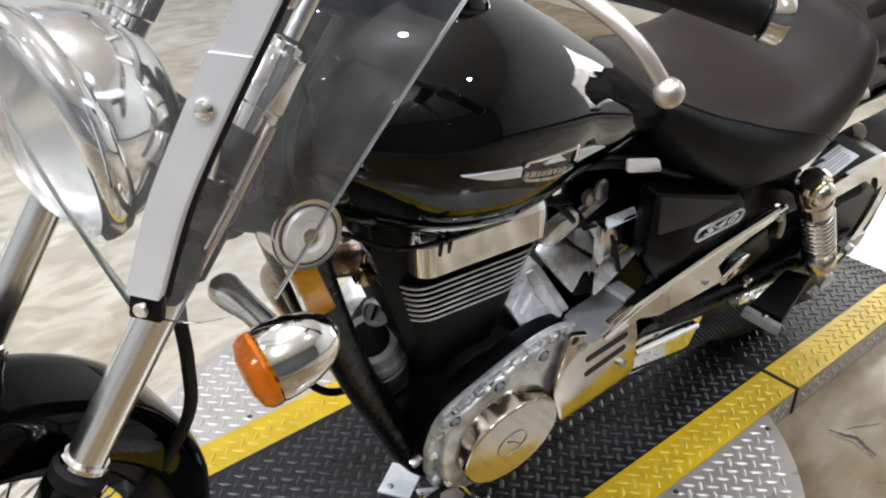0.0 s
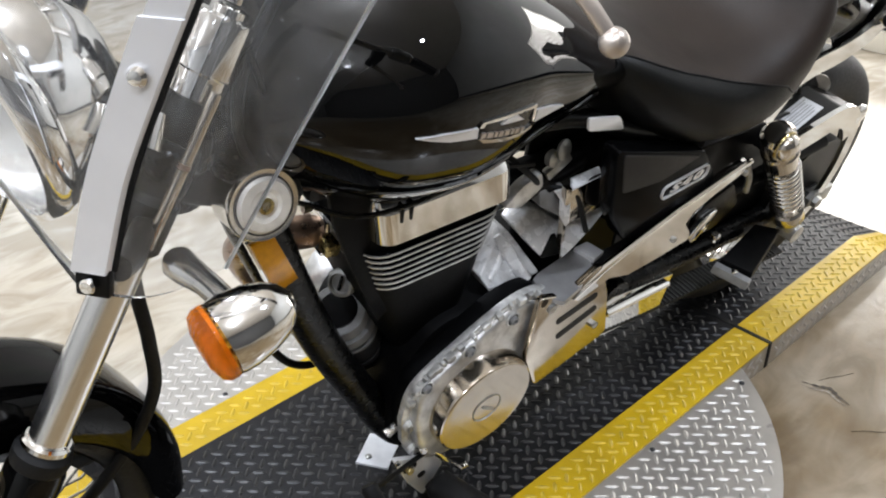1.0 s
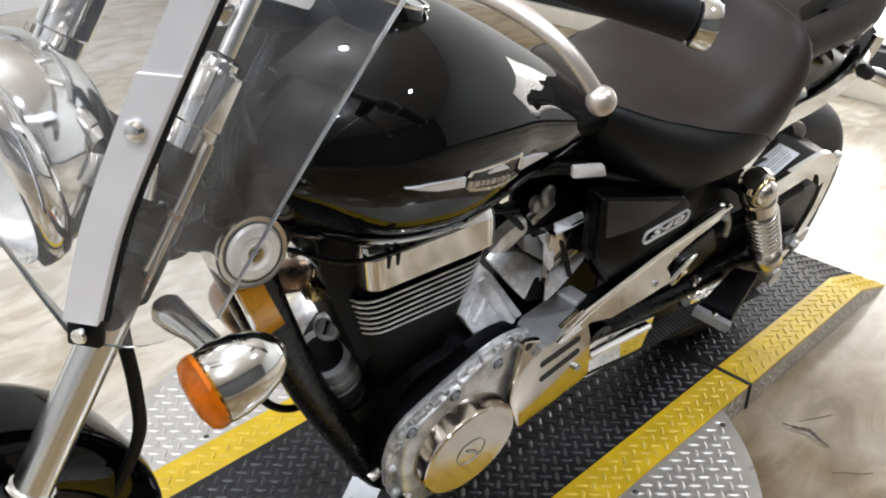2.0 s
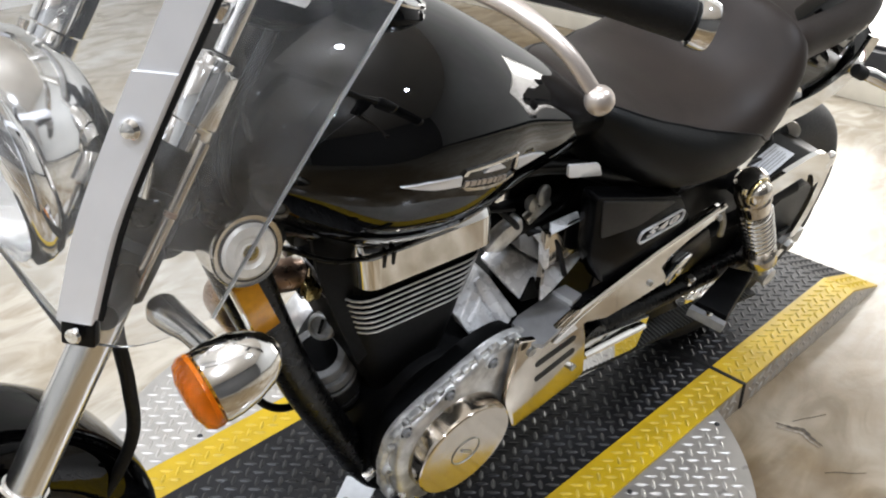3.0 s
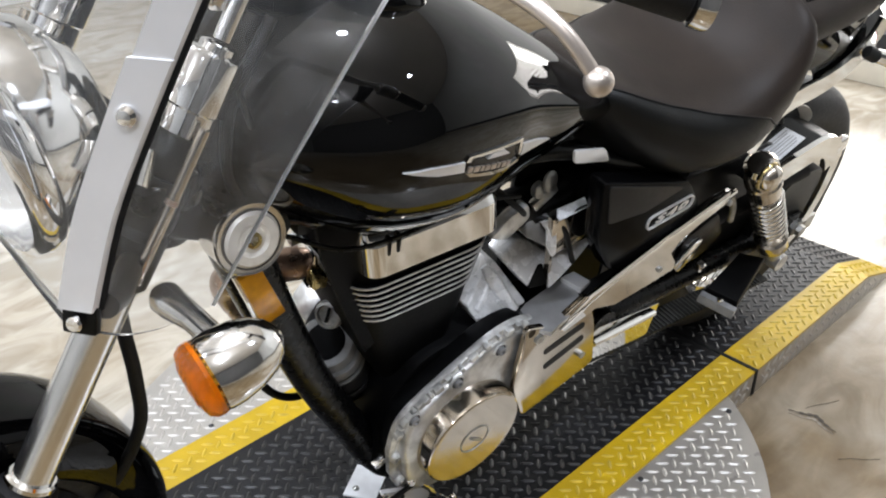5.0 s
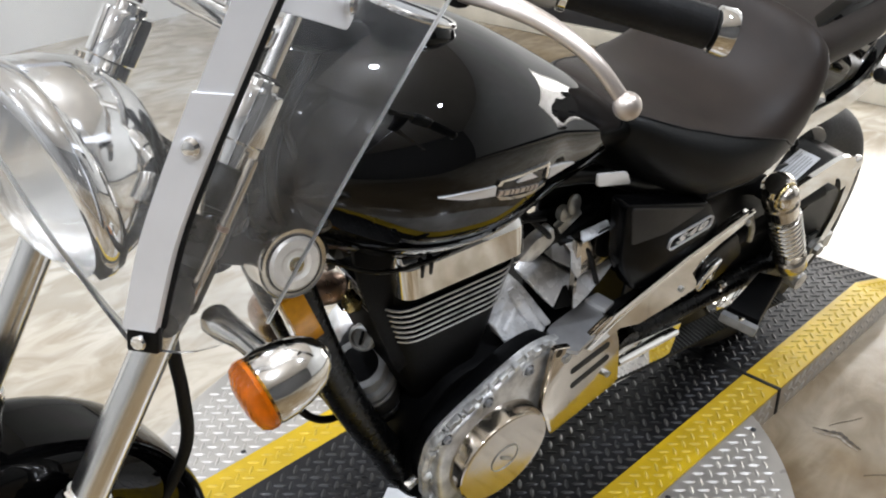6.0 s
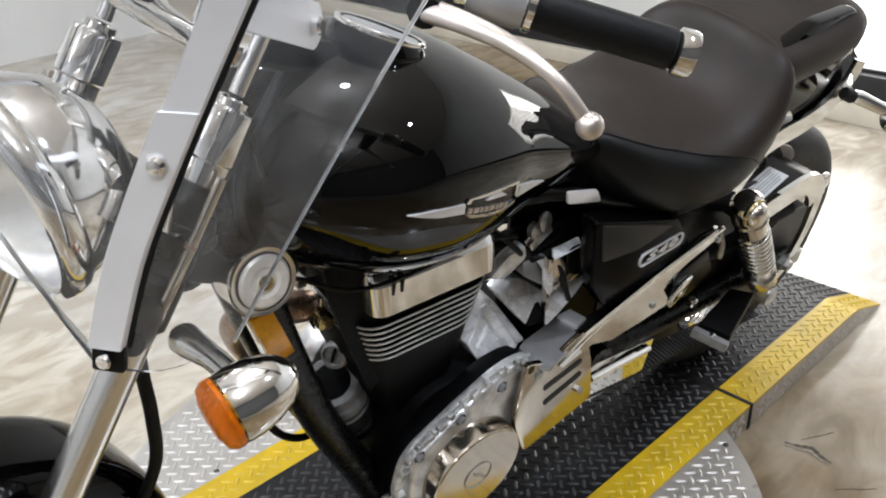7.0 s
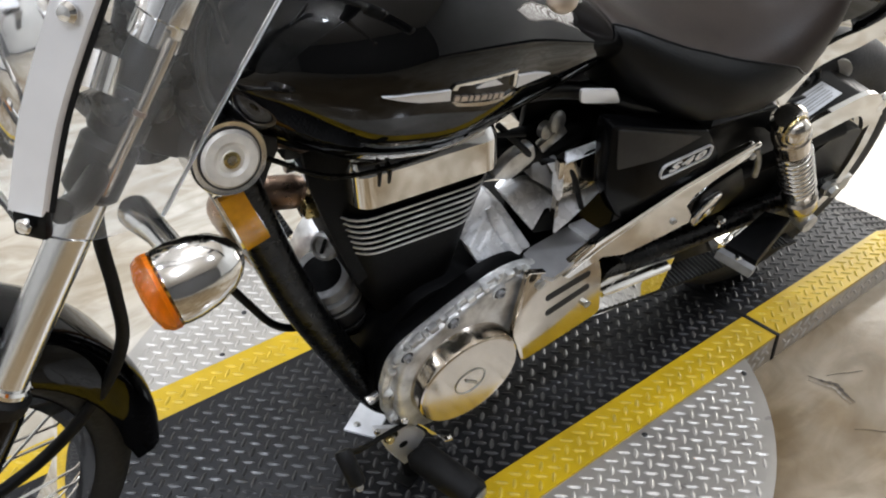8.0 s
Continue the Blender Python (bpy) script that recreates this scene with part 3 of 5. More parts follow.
def seat_rim(x):
    """The angle of the stitched edge: high along the thighs, falling at the back."""
    k = min(1.0, max(0.0, (x + 0.43) / 0.27))
    return radians(41 - 66 * k * k * (3 - 2 * k))


seat_table = [r[:4] for r in spread([(*r, 0) for r in SEAT])]
crown, skirt = [], []
for row in seat_table:
    a = seat_rim(row[0])
    crown.append([seat_point(*row, a + (math.pi - 2 * a) * k / 22) for k in range(23)])
    skirt.append([seat_point(*row, math.pi - a + (math.pi + 2 * a) * k / 26) for k in range(27)])
seat = part("rider_seat", loft(crown, closed=False), VINYL, bike, "brownish black vinyl rider seat", smooth=60)
part("seat_skirt", loft(skirt, closed=False), SHADED_VINYL, seat, "black seat skirt, toned darker as if shaded", smooth=60)
bm = bmesh.new()
bm.faces.new([bm.verts.new(seat_point(*seat_table[0], 2 * math.pi * k / 40)) for k in range(40)])
part("seat_nose", bm, SHADED_VINYL, seat, "black seat front, toned darker as if shaded")
for sgn in (-1, 1):
    seam = []
    for row in seat_table[1:-3]:
        p = seat_point(*row, seat_rim(row[0]))
        seam.append((p[0], sgn * abs(p[1]), p[2]))
    part("seam", tube(seam, 0.0018, 6), RUBBER, seat, "stitched edge piping", smooth=60)
PILLION = [(-0.20, 0.850, 0.79, 0.112), (-0.185, 0.864, 0.775, 0.130), (-0.12, 0.872, 0.780, 0.130), (-0.04, 0.882, 0.785, 0.128), (0.03, 0.893, 0.79, 0.122), (0.066, 0.885, 0.80, 0.106), (0.078, 0.860, 0.81, 0.075)]
part("pillion_seat", loft([bulge(x, t, b, w, 28, 3.0, 0.5, 3.0) for x, t, b, w, _ in spread([(*r, 0) for r in PILLION])]), VINYL, bike, "black vinyl pillion seat", smooth=60)

for sgn in (-1, 1):
    part("fender_side", slab(rounded([(-0.20, 0.712), (-0.12, 0.716), (-0.02, 0.722), (0.022, 0.742), (0.045, 0.775), (0.048, 0.81), (0.03, 0.86), (0.02, 0.89), (-0.10, 0.885), (-0.20, 0.85)], 0.015), sgn * 0.078, sgn * 0.102, "xz", 0.006), PAINT, bike, "gloss black fender side")

# rear wheel
REAR, RR = Vector((0.100, -0.009, 0.304)), 0.298


def wheel(name, centre, r, width, rim_r, turn, spokes):
    axis = turn @ Vector((0, 1, 0))
    w = part(name, lathe([(0.028, -0.07), (0.036, -0.05), (0.03, -0.035), (0.03, 0.035), (0.036, 0.05), (0.028, 0.07)], centre, axis, 24), CHROME, bike, "chrome hub")
    prof = []
    for k in range(24):
        a = 2 * math.pi * k / 24
        prof.append((rim_r + (r - rim_r) * (0.5 + 0.5 * math.sin(a)), width / 2 * math.copysign(abs(math.cos(a)) ** 0.8, math.cos(a))))
    bm = bmesh.new()
    u = axis.orthogonal().normalized()
    v = axis.cross(u)
    n = 64
    rows = [[bm.verts.new(centre + axis * h + q * (math.cos(2 * math.pi * k / n) * u + math.sin(2 * math.pi * k / n) * v)) for q, h in prof] for k in range(n)]
    for i in range(n):
        for j in range(24):
            bm.faces.new((rows[i][j], rows[i][(j + 1) % 24], rows[(i + 1) % n][(j + 1) % 24], rows[(i + 1) % n][j]))
    part("tyre", bm, TYRE, w, "black rubber tyre", smooth=60)
    bm = bmesh.new()
    prof = [(rim_r + 0.006, -width * 0.36), (rim_r + 0.006, width * 0.36), (rim_r - 0.012, width * 0.30), (rim_r - 0.016, 0), (rim_r - 0.012, -width * 0.30)]
    rows = [[bm.verts.new(centre + axis * h + q * (math.cos(2 * math.pi * k / n) * u + math.sin(2 * math.pi * k / n) * v)) for q, h in prof] for k in range(n)]
    for i in range(n):
        for j in range(5):
            bm.faces.new((rows[i][j], rows[i][(j + 1) % 5], rows[(i + 1) % n][(j + 1) % 5], rows[(i + 1) % n][j]))
    part("rim", bm, CHROME, w, "chrome rim", smooth=60)
    for k in range(spokes):
        a = 2 * math.pi * k / spokes
        b = a + (0.55 if k % 2 else -0.55)
        side = 0.045 if k % 4 < 2 else -0.045
        p = centre + axis * side + 0.034 * (math.cos(a) * u + math.sin(a) * v)
        q = centre + axis * side * 0.2 + (rim_r - 0.012) * (math.cos(b) * u + math.sin(b) * v)
        part("spoke", tube([p, q], 0.002, 6), CHROME, w)
    return w


I3 = Matrix.Identity(3)
rear = wheel("rear_wheel", REAR, RR, 0.116, 0.195, I3, 36)
FRONT, FW = fr(-0.252, 0.0, -0.392), 0.315
front = wheel("front_wheel", FRONT, FW, 0.105, 0.248, STEER.to_3x3(), 36)


def mudguard(centre, r, width, a0, a1, turn, drop, n=30):
    """A curved fender shell between two angles, with side skirts."""
    axis, fwd = turn @ Vector((0, 1, 0)), turn @ Vector((1, 0, 0))
    secs = []
    for k in range(n + 1):
        a = radians(a0 + (a1 - a0) * k / n)
        d = fwd * math.cos(a) + Vector((0, 0, 1)) * math.sin(a)
        row = []
        fade = min(1.0, 0.75 + 4 * min(k, n - k) / n)
        for inner in (0, 1):
            pts = []
            for j in range(13):
                s = -1 + 2 * j / 12
                h = width / 2 * math.sin(s * math.pi / 2)
                e = (r - 0.003 * inner) - drop * fade * abs(s) ** 3.5
                pts.append(centre + axis * (h * (0.98 if inner else 1)) + d * e)
            row += pts if not inner else pts[::-1]
        secs.append(row)
    return loft(secs)


part("front_mudguard", mudguard(FRONT, 0.345, 0.135, -8, 128, STEER.to_3x3(), 0.06), DIM_PAINT, bike, "gloss black front fender", smooth=50)
part("rear_mudguard", mudguard(REAR + Vector((0, 0, 0.14)), 0.345, 0.19, 84, 120, I3, 0.09), PAINT, bike, "gloss black rear fender", smooth=50)

# fork
fork = part("fork", slab(rounded([(p.x, p.y) for p in (fr(0.055, -0.122, 0), fr(0.125, -0.122, 0), fr(0.125, 0.122, 0), fr(0.055, 0.122, 0))], 0.02), 0.835, 0.872, "xy", 0.004), FRAME, bike, "black lower fork yoke")


def leg(q, r):
    """A place along a fork leg, at a height from the middle of the fork."""
    return fr(FORK_P + RAKE * r, q, r)


for q in (-FORK_Q, FORK_Q):
    part("fork_tube", tube([leg(q, r) for r in (-0.14, 0.0, 0.09)], 0.0195, 28), FORK_CHROME, fork, "bright chrome fork tube")
    part("upper_tube", tube([leg(q, r) for r in (0.088, 0.185, 0.193, 0.197)], [0.0205, 0.0205, 0.0165, 0.008], 24), PAINT_SATIN, fork, "black upper fork tube")
    part("fork_slider", tube([leg(q, r) for r in (-0.42, -0.40, -0.150, -0.142)], [0.024, 0.029, 0.029, 0.026], 24), PAINT, fork, "gloss black fork slider")
    part("fork_seal", tube([leg(q, r) for r in (-0.144, -0.140, -0.131, -0.127)], [0.027, 0.0285, 0.0285, 0.023], 24), RUBBER, fork, "black dust seal")
    part("seal_ring", tube([leg(q, r) for r in (-0.127, -0.125, -0.121, -0.119)], [0.022, 0.0245, 0.0245, 0.022], 24), CHROME, fork, "chrome retaining ring")
    part("fork_cup", tube([leg(q, r) for r in (0.060, 0.064, 0.104, 0.110)], [0.0215, 0.0255, 0.0265, 0.0215], 24), PAINT_SATIN, fork, "black clamp collar")
    part("fork_stem", tube([leg(q, r) for r in (0.26, 0.31)], 0.0085, 24), SOFT_CHROME, fork)
    rod = [fr(0.034 + 0.670 * (r - 0.084), math.copysign(0.132, q), r) for r in (0.084, 0.148, 0.152, 0.207)]
    part("stay_rod", tube(rod, 0.0054, 16), BRUSHED, fork, "slim polished stay rod")
    part("rod_collar", tube(rod[1:3], 0.0060, 16), BROWN_PIPE, fork)
    part("fork_cover", tube([leg(q, r) for r in (0.186, 0.188, 0.206, 0.208, 0.246, 0.2495, 0.2505, 0.256, 0.258)], [0.0215, 0.0240, 0.0240, 0.0265, 0.0265, 0.0250, 0.0170, 0.0165, 0.0100], 40), CHROME, fork, "chrome upper fork cover", smooth=25)

def ring_plate(outer, width, y0, y1):
    """A flat band that follows an open run of (x, z) points."""
    bm = bmesh.new()
    pts = [Vector((p[0], 0, p[1])) for p in outer]
    secs = []
    for i, p in enumerate(pts):
        d = (pts[min(i + 1, len(pts) - 1)] - pts[max(i - 1, 0)]).normalized()
        nrm = Vector((d.z, 0, -d.x))
        q = p + nrm * width
        secs.append([(p.x, y0, p.z), (q.x, y0, q.z), (q.x, y1, q.z), (p.x, y1, p.z)])
    return loft(secs, bm=bm)


def smooth2(points, steps=6):
    return [(p.x, p.y) for p in curve([(x, z, 0) for x, z in points], steps)]


def cant(bm, z0, k=0.085):
    """Leans a side plate so that its face looks a little upward."""
    for v in bm.verts:
        v.co.y += k * (v.co.z - z0)
    return bm


def bolt_head(place, axis, r=0.006, mat=None, parent=None, name="bolt"):
    return part(name, lathe([(r, 0), (r, r * 0.7), (r * 0.75, r), (0.001, r * 1.02)], place, axis, 12), mat or STEEL, parent)


# headlight
head_c, head_axis = fr(-0.012, 0, 0.183), STEER.to_3x3() @ Vector((-1, 0, -0.12))
headlight = part("headlight", lathe([(0.100, 0.004), (0.103, -0.006), (0.100, -0.022), (0.093, -0.046), (0.079, -0.072), (0.055, -0.092), (0.024, -0.103), (0.001, -0.105)], head_c, head_axis, 48, caps=False), BULLET_CHROME, bike, "chrome headlight shell", smooth=50)
part("rim", lathe([(0.104, -0.012), (0.109, -0.006), (0.110, 0.004), (0.106, 0.013), (0.098, 0.016), (0.095, 0.008)], head_c, head_axis, 56, caps=False), CHROME, headlight, "chrome trim ring", smooth=50)
part("reflector_bowl", lathe([(0.094, 0.004), (0.08, -0.02), (0.05, -0.045), (0.015, -0.055), (0.001, -0.056)], head_c, head_axis, 40, caps=False), BOWL, headlight, "silvered bowl", smooth=50)
part("lens", lathe([(0.097, 0.008), (0.09, 0.019), (0.07, 0.030), (0.04, 0.037), (0.001, 0.040)], head_c, head_axis, 48, caps=False), HEAD_LENS, headlight, "clear glass lens", smooth=60)
for a in (-0.085, 0.085):
    part("mount_ear", tube([fr(0.05, a * 1.3, 0.17), fr(0.07, a * 1.15, 0.19)], 0.02, 14), CHROME, headlight)

# upper yoke, bars and controls
yoke = part("top_yoke", slab(rounded([(p.x, p.y) for p in (fr(0.160, -0.095, 0), fr(0.200, -0.095, 0), fr(0.225, 0.0, 0), fr(0.200, 0.095, 0), fr(0.160, 0.095, 0))], 0.02), 0.995, 1.015, "xy", 0.004), CHROME, bike, "silver upper fork yoke")
for q in (-0.045, 0.045):
    part("riser", tube([fr(0.18, q, 0.30), fr(0.20, q, 0.35), fr(0.215, q, 0.385)], [0.016, 0.015, 0.018], 16), CHROME, yoke, "chrome bar riser")
G0, G1 = Vector((-0.885, -0.225, 1.091)), Vector((-0.786, -0.328, 1.072))


def mirror(v):
    """The same place on the other side of the steered front end."""
    w = STEER.inverted() @ Vector(v)
    return STEER @ Vector((w.x, -w.y, w.z))


GRIP_END = G1 + (G0 - G1).normalized() * 0.008
bars = part("handlebar", tube(curve([GRIP_END, G0, Vector((-0.96, -0.145, 1.095)), fr(0.22, -0.09, 0.385), fr(0.215, 0, 0.385), fr(0.22, 0.09, 0.385), mirror((-0.96, -0.145, 1.095)), mirror(G0), mirror(GRIP_END)]), 0.011, 14), CHROME, bike, "chrome swept-back handlebar", smooth=60)
for f in (Vector, mirror):
    a, b = f(G0), f(GRIP_END)
    d = (b - a).normalized()
    part("grip", tube([a, a + d * 0.004, b - d * 0.016, b - d * 0.014], [0.019, 0.0178, 0.0178, 0.0165], 24), RUBBER, bars, "black ribbed rubber grip", smooth=60)
    part("grip_cap", lathe([(0.0165, -0.013), (0.020, -0.011), (0.0205, 0.0), (0.019, 0.004), (0.008, 0.005), (0.001, 0.005)], b, d, 28), CHROME, bars, "chrome grip end cap")
    part("grip_flange", lathe([(0.019, -0.006), (0.0215, -0.005), (0.0215, 0.001), (0.019, 0.002)], a, d, 24), CHROME, bars)
    part("switch_housing", tube([a - d * 0.055, a - d * 0.05, a - d * 0.012, a - d * 0.007], [0.019, 0.022, 0.022, 0.020], 18), GREY_PLASTIC, bars, "grey switch housing")
    part("switch_button", box(a - d * 0.03 + Vector((-0.004, -0.006, 0.021)), (0.014, 0.010, 0.008), 0.002), YELLOW_BUTTON, bars, "yellow switch button")
    part("lever_perch", tube([f((-0.945, -0.165, 1.096)), f((-0.965, -0.19, 1.10)), f((-0.992, -0.212, 1.10))], [0.02, 0.017, 0.014], 14), PAINT_SATIN, bars, "black lever perch")
    path = curve([f(v) for v in ((-0.985, -0.205, 1.098), (-0.980, -0.245, 1.103), (-0.966, -0.285, 1.099), (-0.951, -0.322, 1.084), (-0.937, -0.350, 1.058))], 5)
    n = len(path)
    part("lever", tube(path, [0.0105 - 0.0045 * min(1, 1.5 * k / n) for k in range(n)], 14, squash=0.75), LEVER, bars, "polished alloy lever with a ball end", smooth=60)
    part("lever_ball", ball(path[-1], 0.0108), LEVER, bars, smooth=80)

# speedometer
sp, sa = Vector((-0.870, 0.0, 0.973)), Vector((0.4, 0.1, 1.0)).normalized()
speedo = part("speedometer", lathe([(0.020, -0.044), (0.044, -0.042), (0.053, -0.036), (0.0565, -0.024), (0.0560, -0.010), (0.0510, -0.002)], sp, sa, 48, caps=False), PAINT, bike, "black speedometer pod", smooth=50)
part("bezel", lathe([(0.0475, -0.003), (0.0515, -0.003), (0.0525, 0.0005), (0.0505, 0.0035), (0.0460, 0.0025)], sp, sa, 48, caps=False), CHROME, speedo, "chrome bezel", smooth=50)
part("dial", lathe([(0.0465, -0.003), (0.0465, -0.002), (0.001, -0.002)], sp, sa, 40), GREY_PLASTIC, speedo, "grey dial face")
part("glass", lathe([(0.0462, 0.0008), (0.040, 0.0022), (0.001, 0.003)], sp, sa, 40, caps=False), LENS, speedo)
part("pod_base", tube(curve([sp + Vector((-0.012, 0, -0.035)), Vector((-0.95, 0.0, 0.955)), Vector((-1.03, 0.01, 0.99))]), 0.022, 12), PAINT_SATIN, speedo)

# windshield, with two mounting straps
def shield(q, r):
    return -0.042 + 0.32 * (r - 0.147) + (1.9 + 2.0 * (min(r, 0.5) - 0.19)) * (q * q - 0.036) + 0.25 * max(0.0, r - 0.43)


def hem(q):
    """The lower edge of the sheet: straight at the sides, arched over the headlight."""
    q = abs(q)
    side = 0.128 + 0.035 * max(0.0, (q - 0.215) / 0.05) ** 2
    return max(side, min(0.305 - 0.5 * q * q, 0.132 + (0.184 - q) * 1.05))


def strap_drift(r):
    """How far a strap swings outwards above its straight lower end."""
    return 0.0675 * (r - 0.225 + math.sqrt((r - 0.225) ** 2 + 0.0006))


def sheet(edge_q, r1, thick, nq=48, nr=24):
    """A bowed clear sheet with a headlight arch and rounded corners."""
    bm = bmesh.new()
    grid = []
    for side in (0, 1):
        rows = []
        for i in range(nr + 1):
            row = []
            for j in range(nq + 1):
                u = -1 + 2 * j / nq
                r0 = hem(u * 0.262)
                r = r0 + (r1 - 0.10 * abs(u) ** 3 - r0) * i / nr
                q = u * edge_q(r)
                row.append(bm.verts.new(fr(shield(q, r) + side * thick, q, r)))
            rows.append(row)
        grid.append(rows)
    for side in (0, 1):
        for i in range(nr):
            for j in range(nq):
                a, b = grid[side][i], grid[side][i + 1]
                bm.faces.new((a[j], a[j + 1], b[j + 1], b[j]))
    for i in range(nr):
        for j in (0, nq):
            bm.faces.new((grid[0][i][j], grid[0][i + 1][j], grid[1][i + 1][j], grid[1][i][j]))
    for j in range(nq):
        for i in (0, nr):
            bm.faces.new((grid[0][i][j], grid[0][i][j + 1], grid[1][i][j + 1], grid[1][i][j]))
    return bm


for ob in headlight.children:
    if ob.name.startswith("lens"):
        ob.visible_shadow = False
for ob in speedo.children:
    if ob.name.startswith("glass"):
        ob.visible_shadow = False
windshield = part("windshield", sheet(lambda r: 0.263 + 0.15 * (r - 0.20), 0.72, 0.0045), PANE, bike, "clear acrylic windshield", smooth=40)
windshield.visible_shadow = False
for s in (-1, 1):
    edge = []
    for k in range(25):
        r0 = hem(0.262)
        r = r0 + (0.62 - r0) * k / 24
        q = s * (0.2635 + 0.15 * (r - 0.20))
        edge.append(fr(shield(q, r) + 0.00225, q, r))
    low = [fr(shield(s * 0.262 * k / 24, hem(0.262 * k / 24)) + 0.00225, s * 0.262 * k / 24, hem(0.262 * k / 24)) for k in range(4, 17)]
    part("lower_edge", tube(low, 0.0024, 8), FROSTED, windshield, "frosted lower edge of the sheet", smooth=60).visible_shadow = False
    part("cut_edge", tube(edge, 0.0015, 8), FROSTED, windshield, "frosted cut edge of the sheet", smooth=60).visible_shadow = False
for s in (-1, 1):
    for piece, mat, qa, qb, o0, o1, words in (("strap", SATIN, 0.1785, 0.1975, -0.0060, -0.0020, "satin silver mounting strap"), ("strap_pad", SATIN, 0.1775, 0.1985, -0.0088, -0.0058, "thicker lower strap layer"), ("gasket", RUBBER, 0.1790, 0.2000, -0.0018, -0.0002, "black rubber gasket strip")):
        secs = []
        for k in range(21):
            r = 0.150 + ((0.338 if piece == "strap_pad" else 0.50) - 0.150) * k / 20
            row = []
            for q, off in ((qa, o0), (qb, o0), (qb, o1), (qa, o1)):
                q2 = q + strap_drift(r)
                row.append(fr(shield(q2, r) + off, s * q2, r))
            secs.append(row)
        part(piece, loft(secs), mat, windshield, words, smooth=30)
    for r in (0.30, 0.43):
        q2 = 0.1880 + strap_drift(r)
        part("screw", lathe([(0.007, 0), (0.0075, 0.003), (0.005, 0.0065), (0.001, 0.0075)], fr(shield(q2, r) - (0.0086 if r < 0.33 else 0.006), s * q2, r), STEER.to_3x3() @ Vector((-0.93, s * 0.55, 0.35)), 16), CHROME, windshield, "chrome dome screw")
        part("screw", lathe([(0.007, 0), (0.0075, 0.003), (0.005, 0.0065), (0.001, 0.0075)], fr(shield(q2, r) + 0.0046, s * q2, r), STEER.to_3x3() @ Vector((0.9, -s * 0.3, -0.2)), 16), CHROME, windshield, "chrome dome screw")
    part("clamp", tube([leg(s * FORK_Q, r) for r in (0.112, 0.115, 0.150, 0.153)], [0.024, 0.026, 0.026, 0.024], 20), PAINT_SATIN, windshield, "black fork clamp")
    part("clamp_arm", tube([fr(0.052, s * 0.106, 0.088), fr(0.002, s * 0.160, 0.112), fr(-0.024, s * 0.186, 0.136)], [0.012, 0.011, 0.010], 12), PAINT_SATIN, windshield)
    part("clamp_block", box((0, 0, 0), (0.012, 0.026, 0.024), 0.003, pose(*fr(shield(0.188, 0.143) - 0.001, s * 0.188, 0.140), 0, 16, 13 - s * 34)), PAINT_SATIN, windshield, "black lower clamp block")
    nrm = STEER.to_3x3() @ Vector((-0.93, s * 0.55, 0.35)).normalized()
    bolt_head(fr(shield(0.188, 0.143) - 0.001, s * 0.188, 0.140) + nrm * 0.0085, nrm, 0.0062, CHROME, windshield, "screw")
    arm = [fr(0.078, s * 0.213, 0.405), fr(0.12, s * 0.197, 0.385), fr(0.165, s * 0.180, 0.358), fr(0.179, s * 0.175, 0.350)]
    face = Vector((-0.42, s * 0.80, 0.42)).normalized()
    face = (STEER.to_3x3() @ face).normalized()
    run = (arm[-1] - arm[0]).normalized()
    across = run.cross(face).normalized()
    face = across.cross(run)
    secs = []
    for p, w in [(arm[0] + (arm[-1] - arm[0]) * k / 4, 0.0165 + 0.0025 * k / 4) for k in range(5)] + [(arm[-1] + run * 0.0195 * math.sin(k * math.pi / 12), 0.0195 * math.cos(k * math.pi / 12) + 0.0003) for k in range(1, 7)]:
        secs.append([p + across * w + face * 0.002, p - across * w + face * 0.002, p - across * w - face * 0.002, p + across * w - face * 0.002])
    part("upper_arm", loft(secs), SATIN, windshield, "satin silver upper arm", smooth=30)
    bolt_head(arm[-1] + face * 0.002, face, 0.0075, CHROME, windshield, "screw")

# front turn signals
for s in (-1, 1):
    lens_at = Vector((-1.182, -0.2385, 0.787)) if s < 0 else mirror((-1.182, -0.2385, 0.787))
    ax = Vector((0.97, 0.0, 0.22)) if s < 0 else Vector((0.91, 0.36, 0.20))
    signal = part("turn_signal", lathe([(0.0318, 0.0), (0.0334, 0.005), (0.0336, 0.017), (0.0312, 0.034), (0.0256, 0.050), (0.0175, 0.061), (0.008, 0.0672), (0.001, 0.069)], lens_at, ax, 36), BULLET_CHROME, bike, "chrome bullet turn signal", smooth=50)
    part("lens", lathe([(0.0322, 0.003), (0.0335, -0.002), (0.0330, -0.008), (0.029, -0.014), (0.017, -0.018), (0.001, -0.019)], lens_at, ax, 36), AMBER, signal, "amber ribbed lens", smooth=40)
    part("lens_base", lathe([(0.0300, -0.0005), (0.0295, -0.004), (0.012, -0.008), (0.001, -0.009)], lens_at, ax, 28), AMBER_BACK, signal)
    stem = [Vector(v) if s < 0 else mirror(v) for v in ((-1.1682, -0.117, 0.7692), (-1.168, -0.120, 0.7700), (-1.1677, -0.126, 0.7718), (-1.167, -0.142, 0.7762), (-1.163, -0.175, 0.7850), (-1.160, -0.210, 0.7910))]
    part("stem", tube(stem, [0.008, 0.0135, 0.0158, 0.0148, 0.0118, 0.0112], 24), FORK_CHROME, signal, "chrome tapered stem", smooth=50)

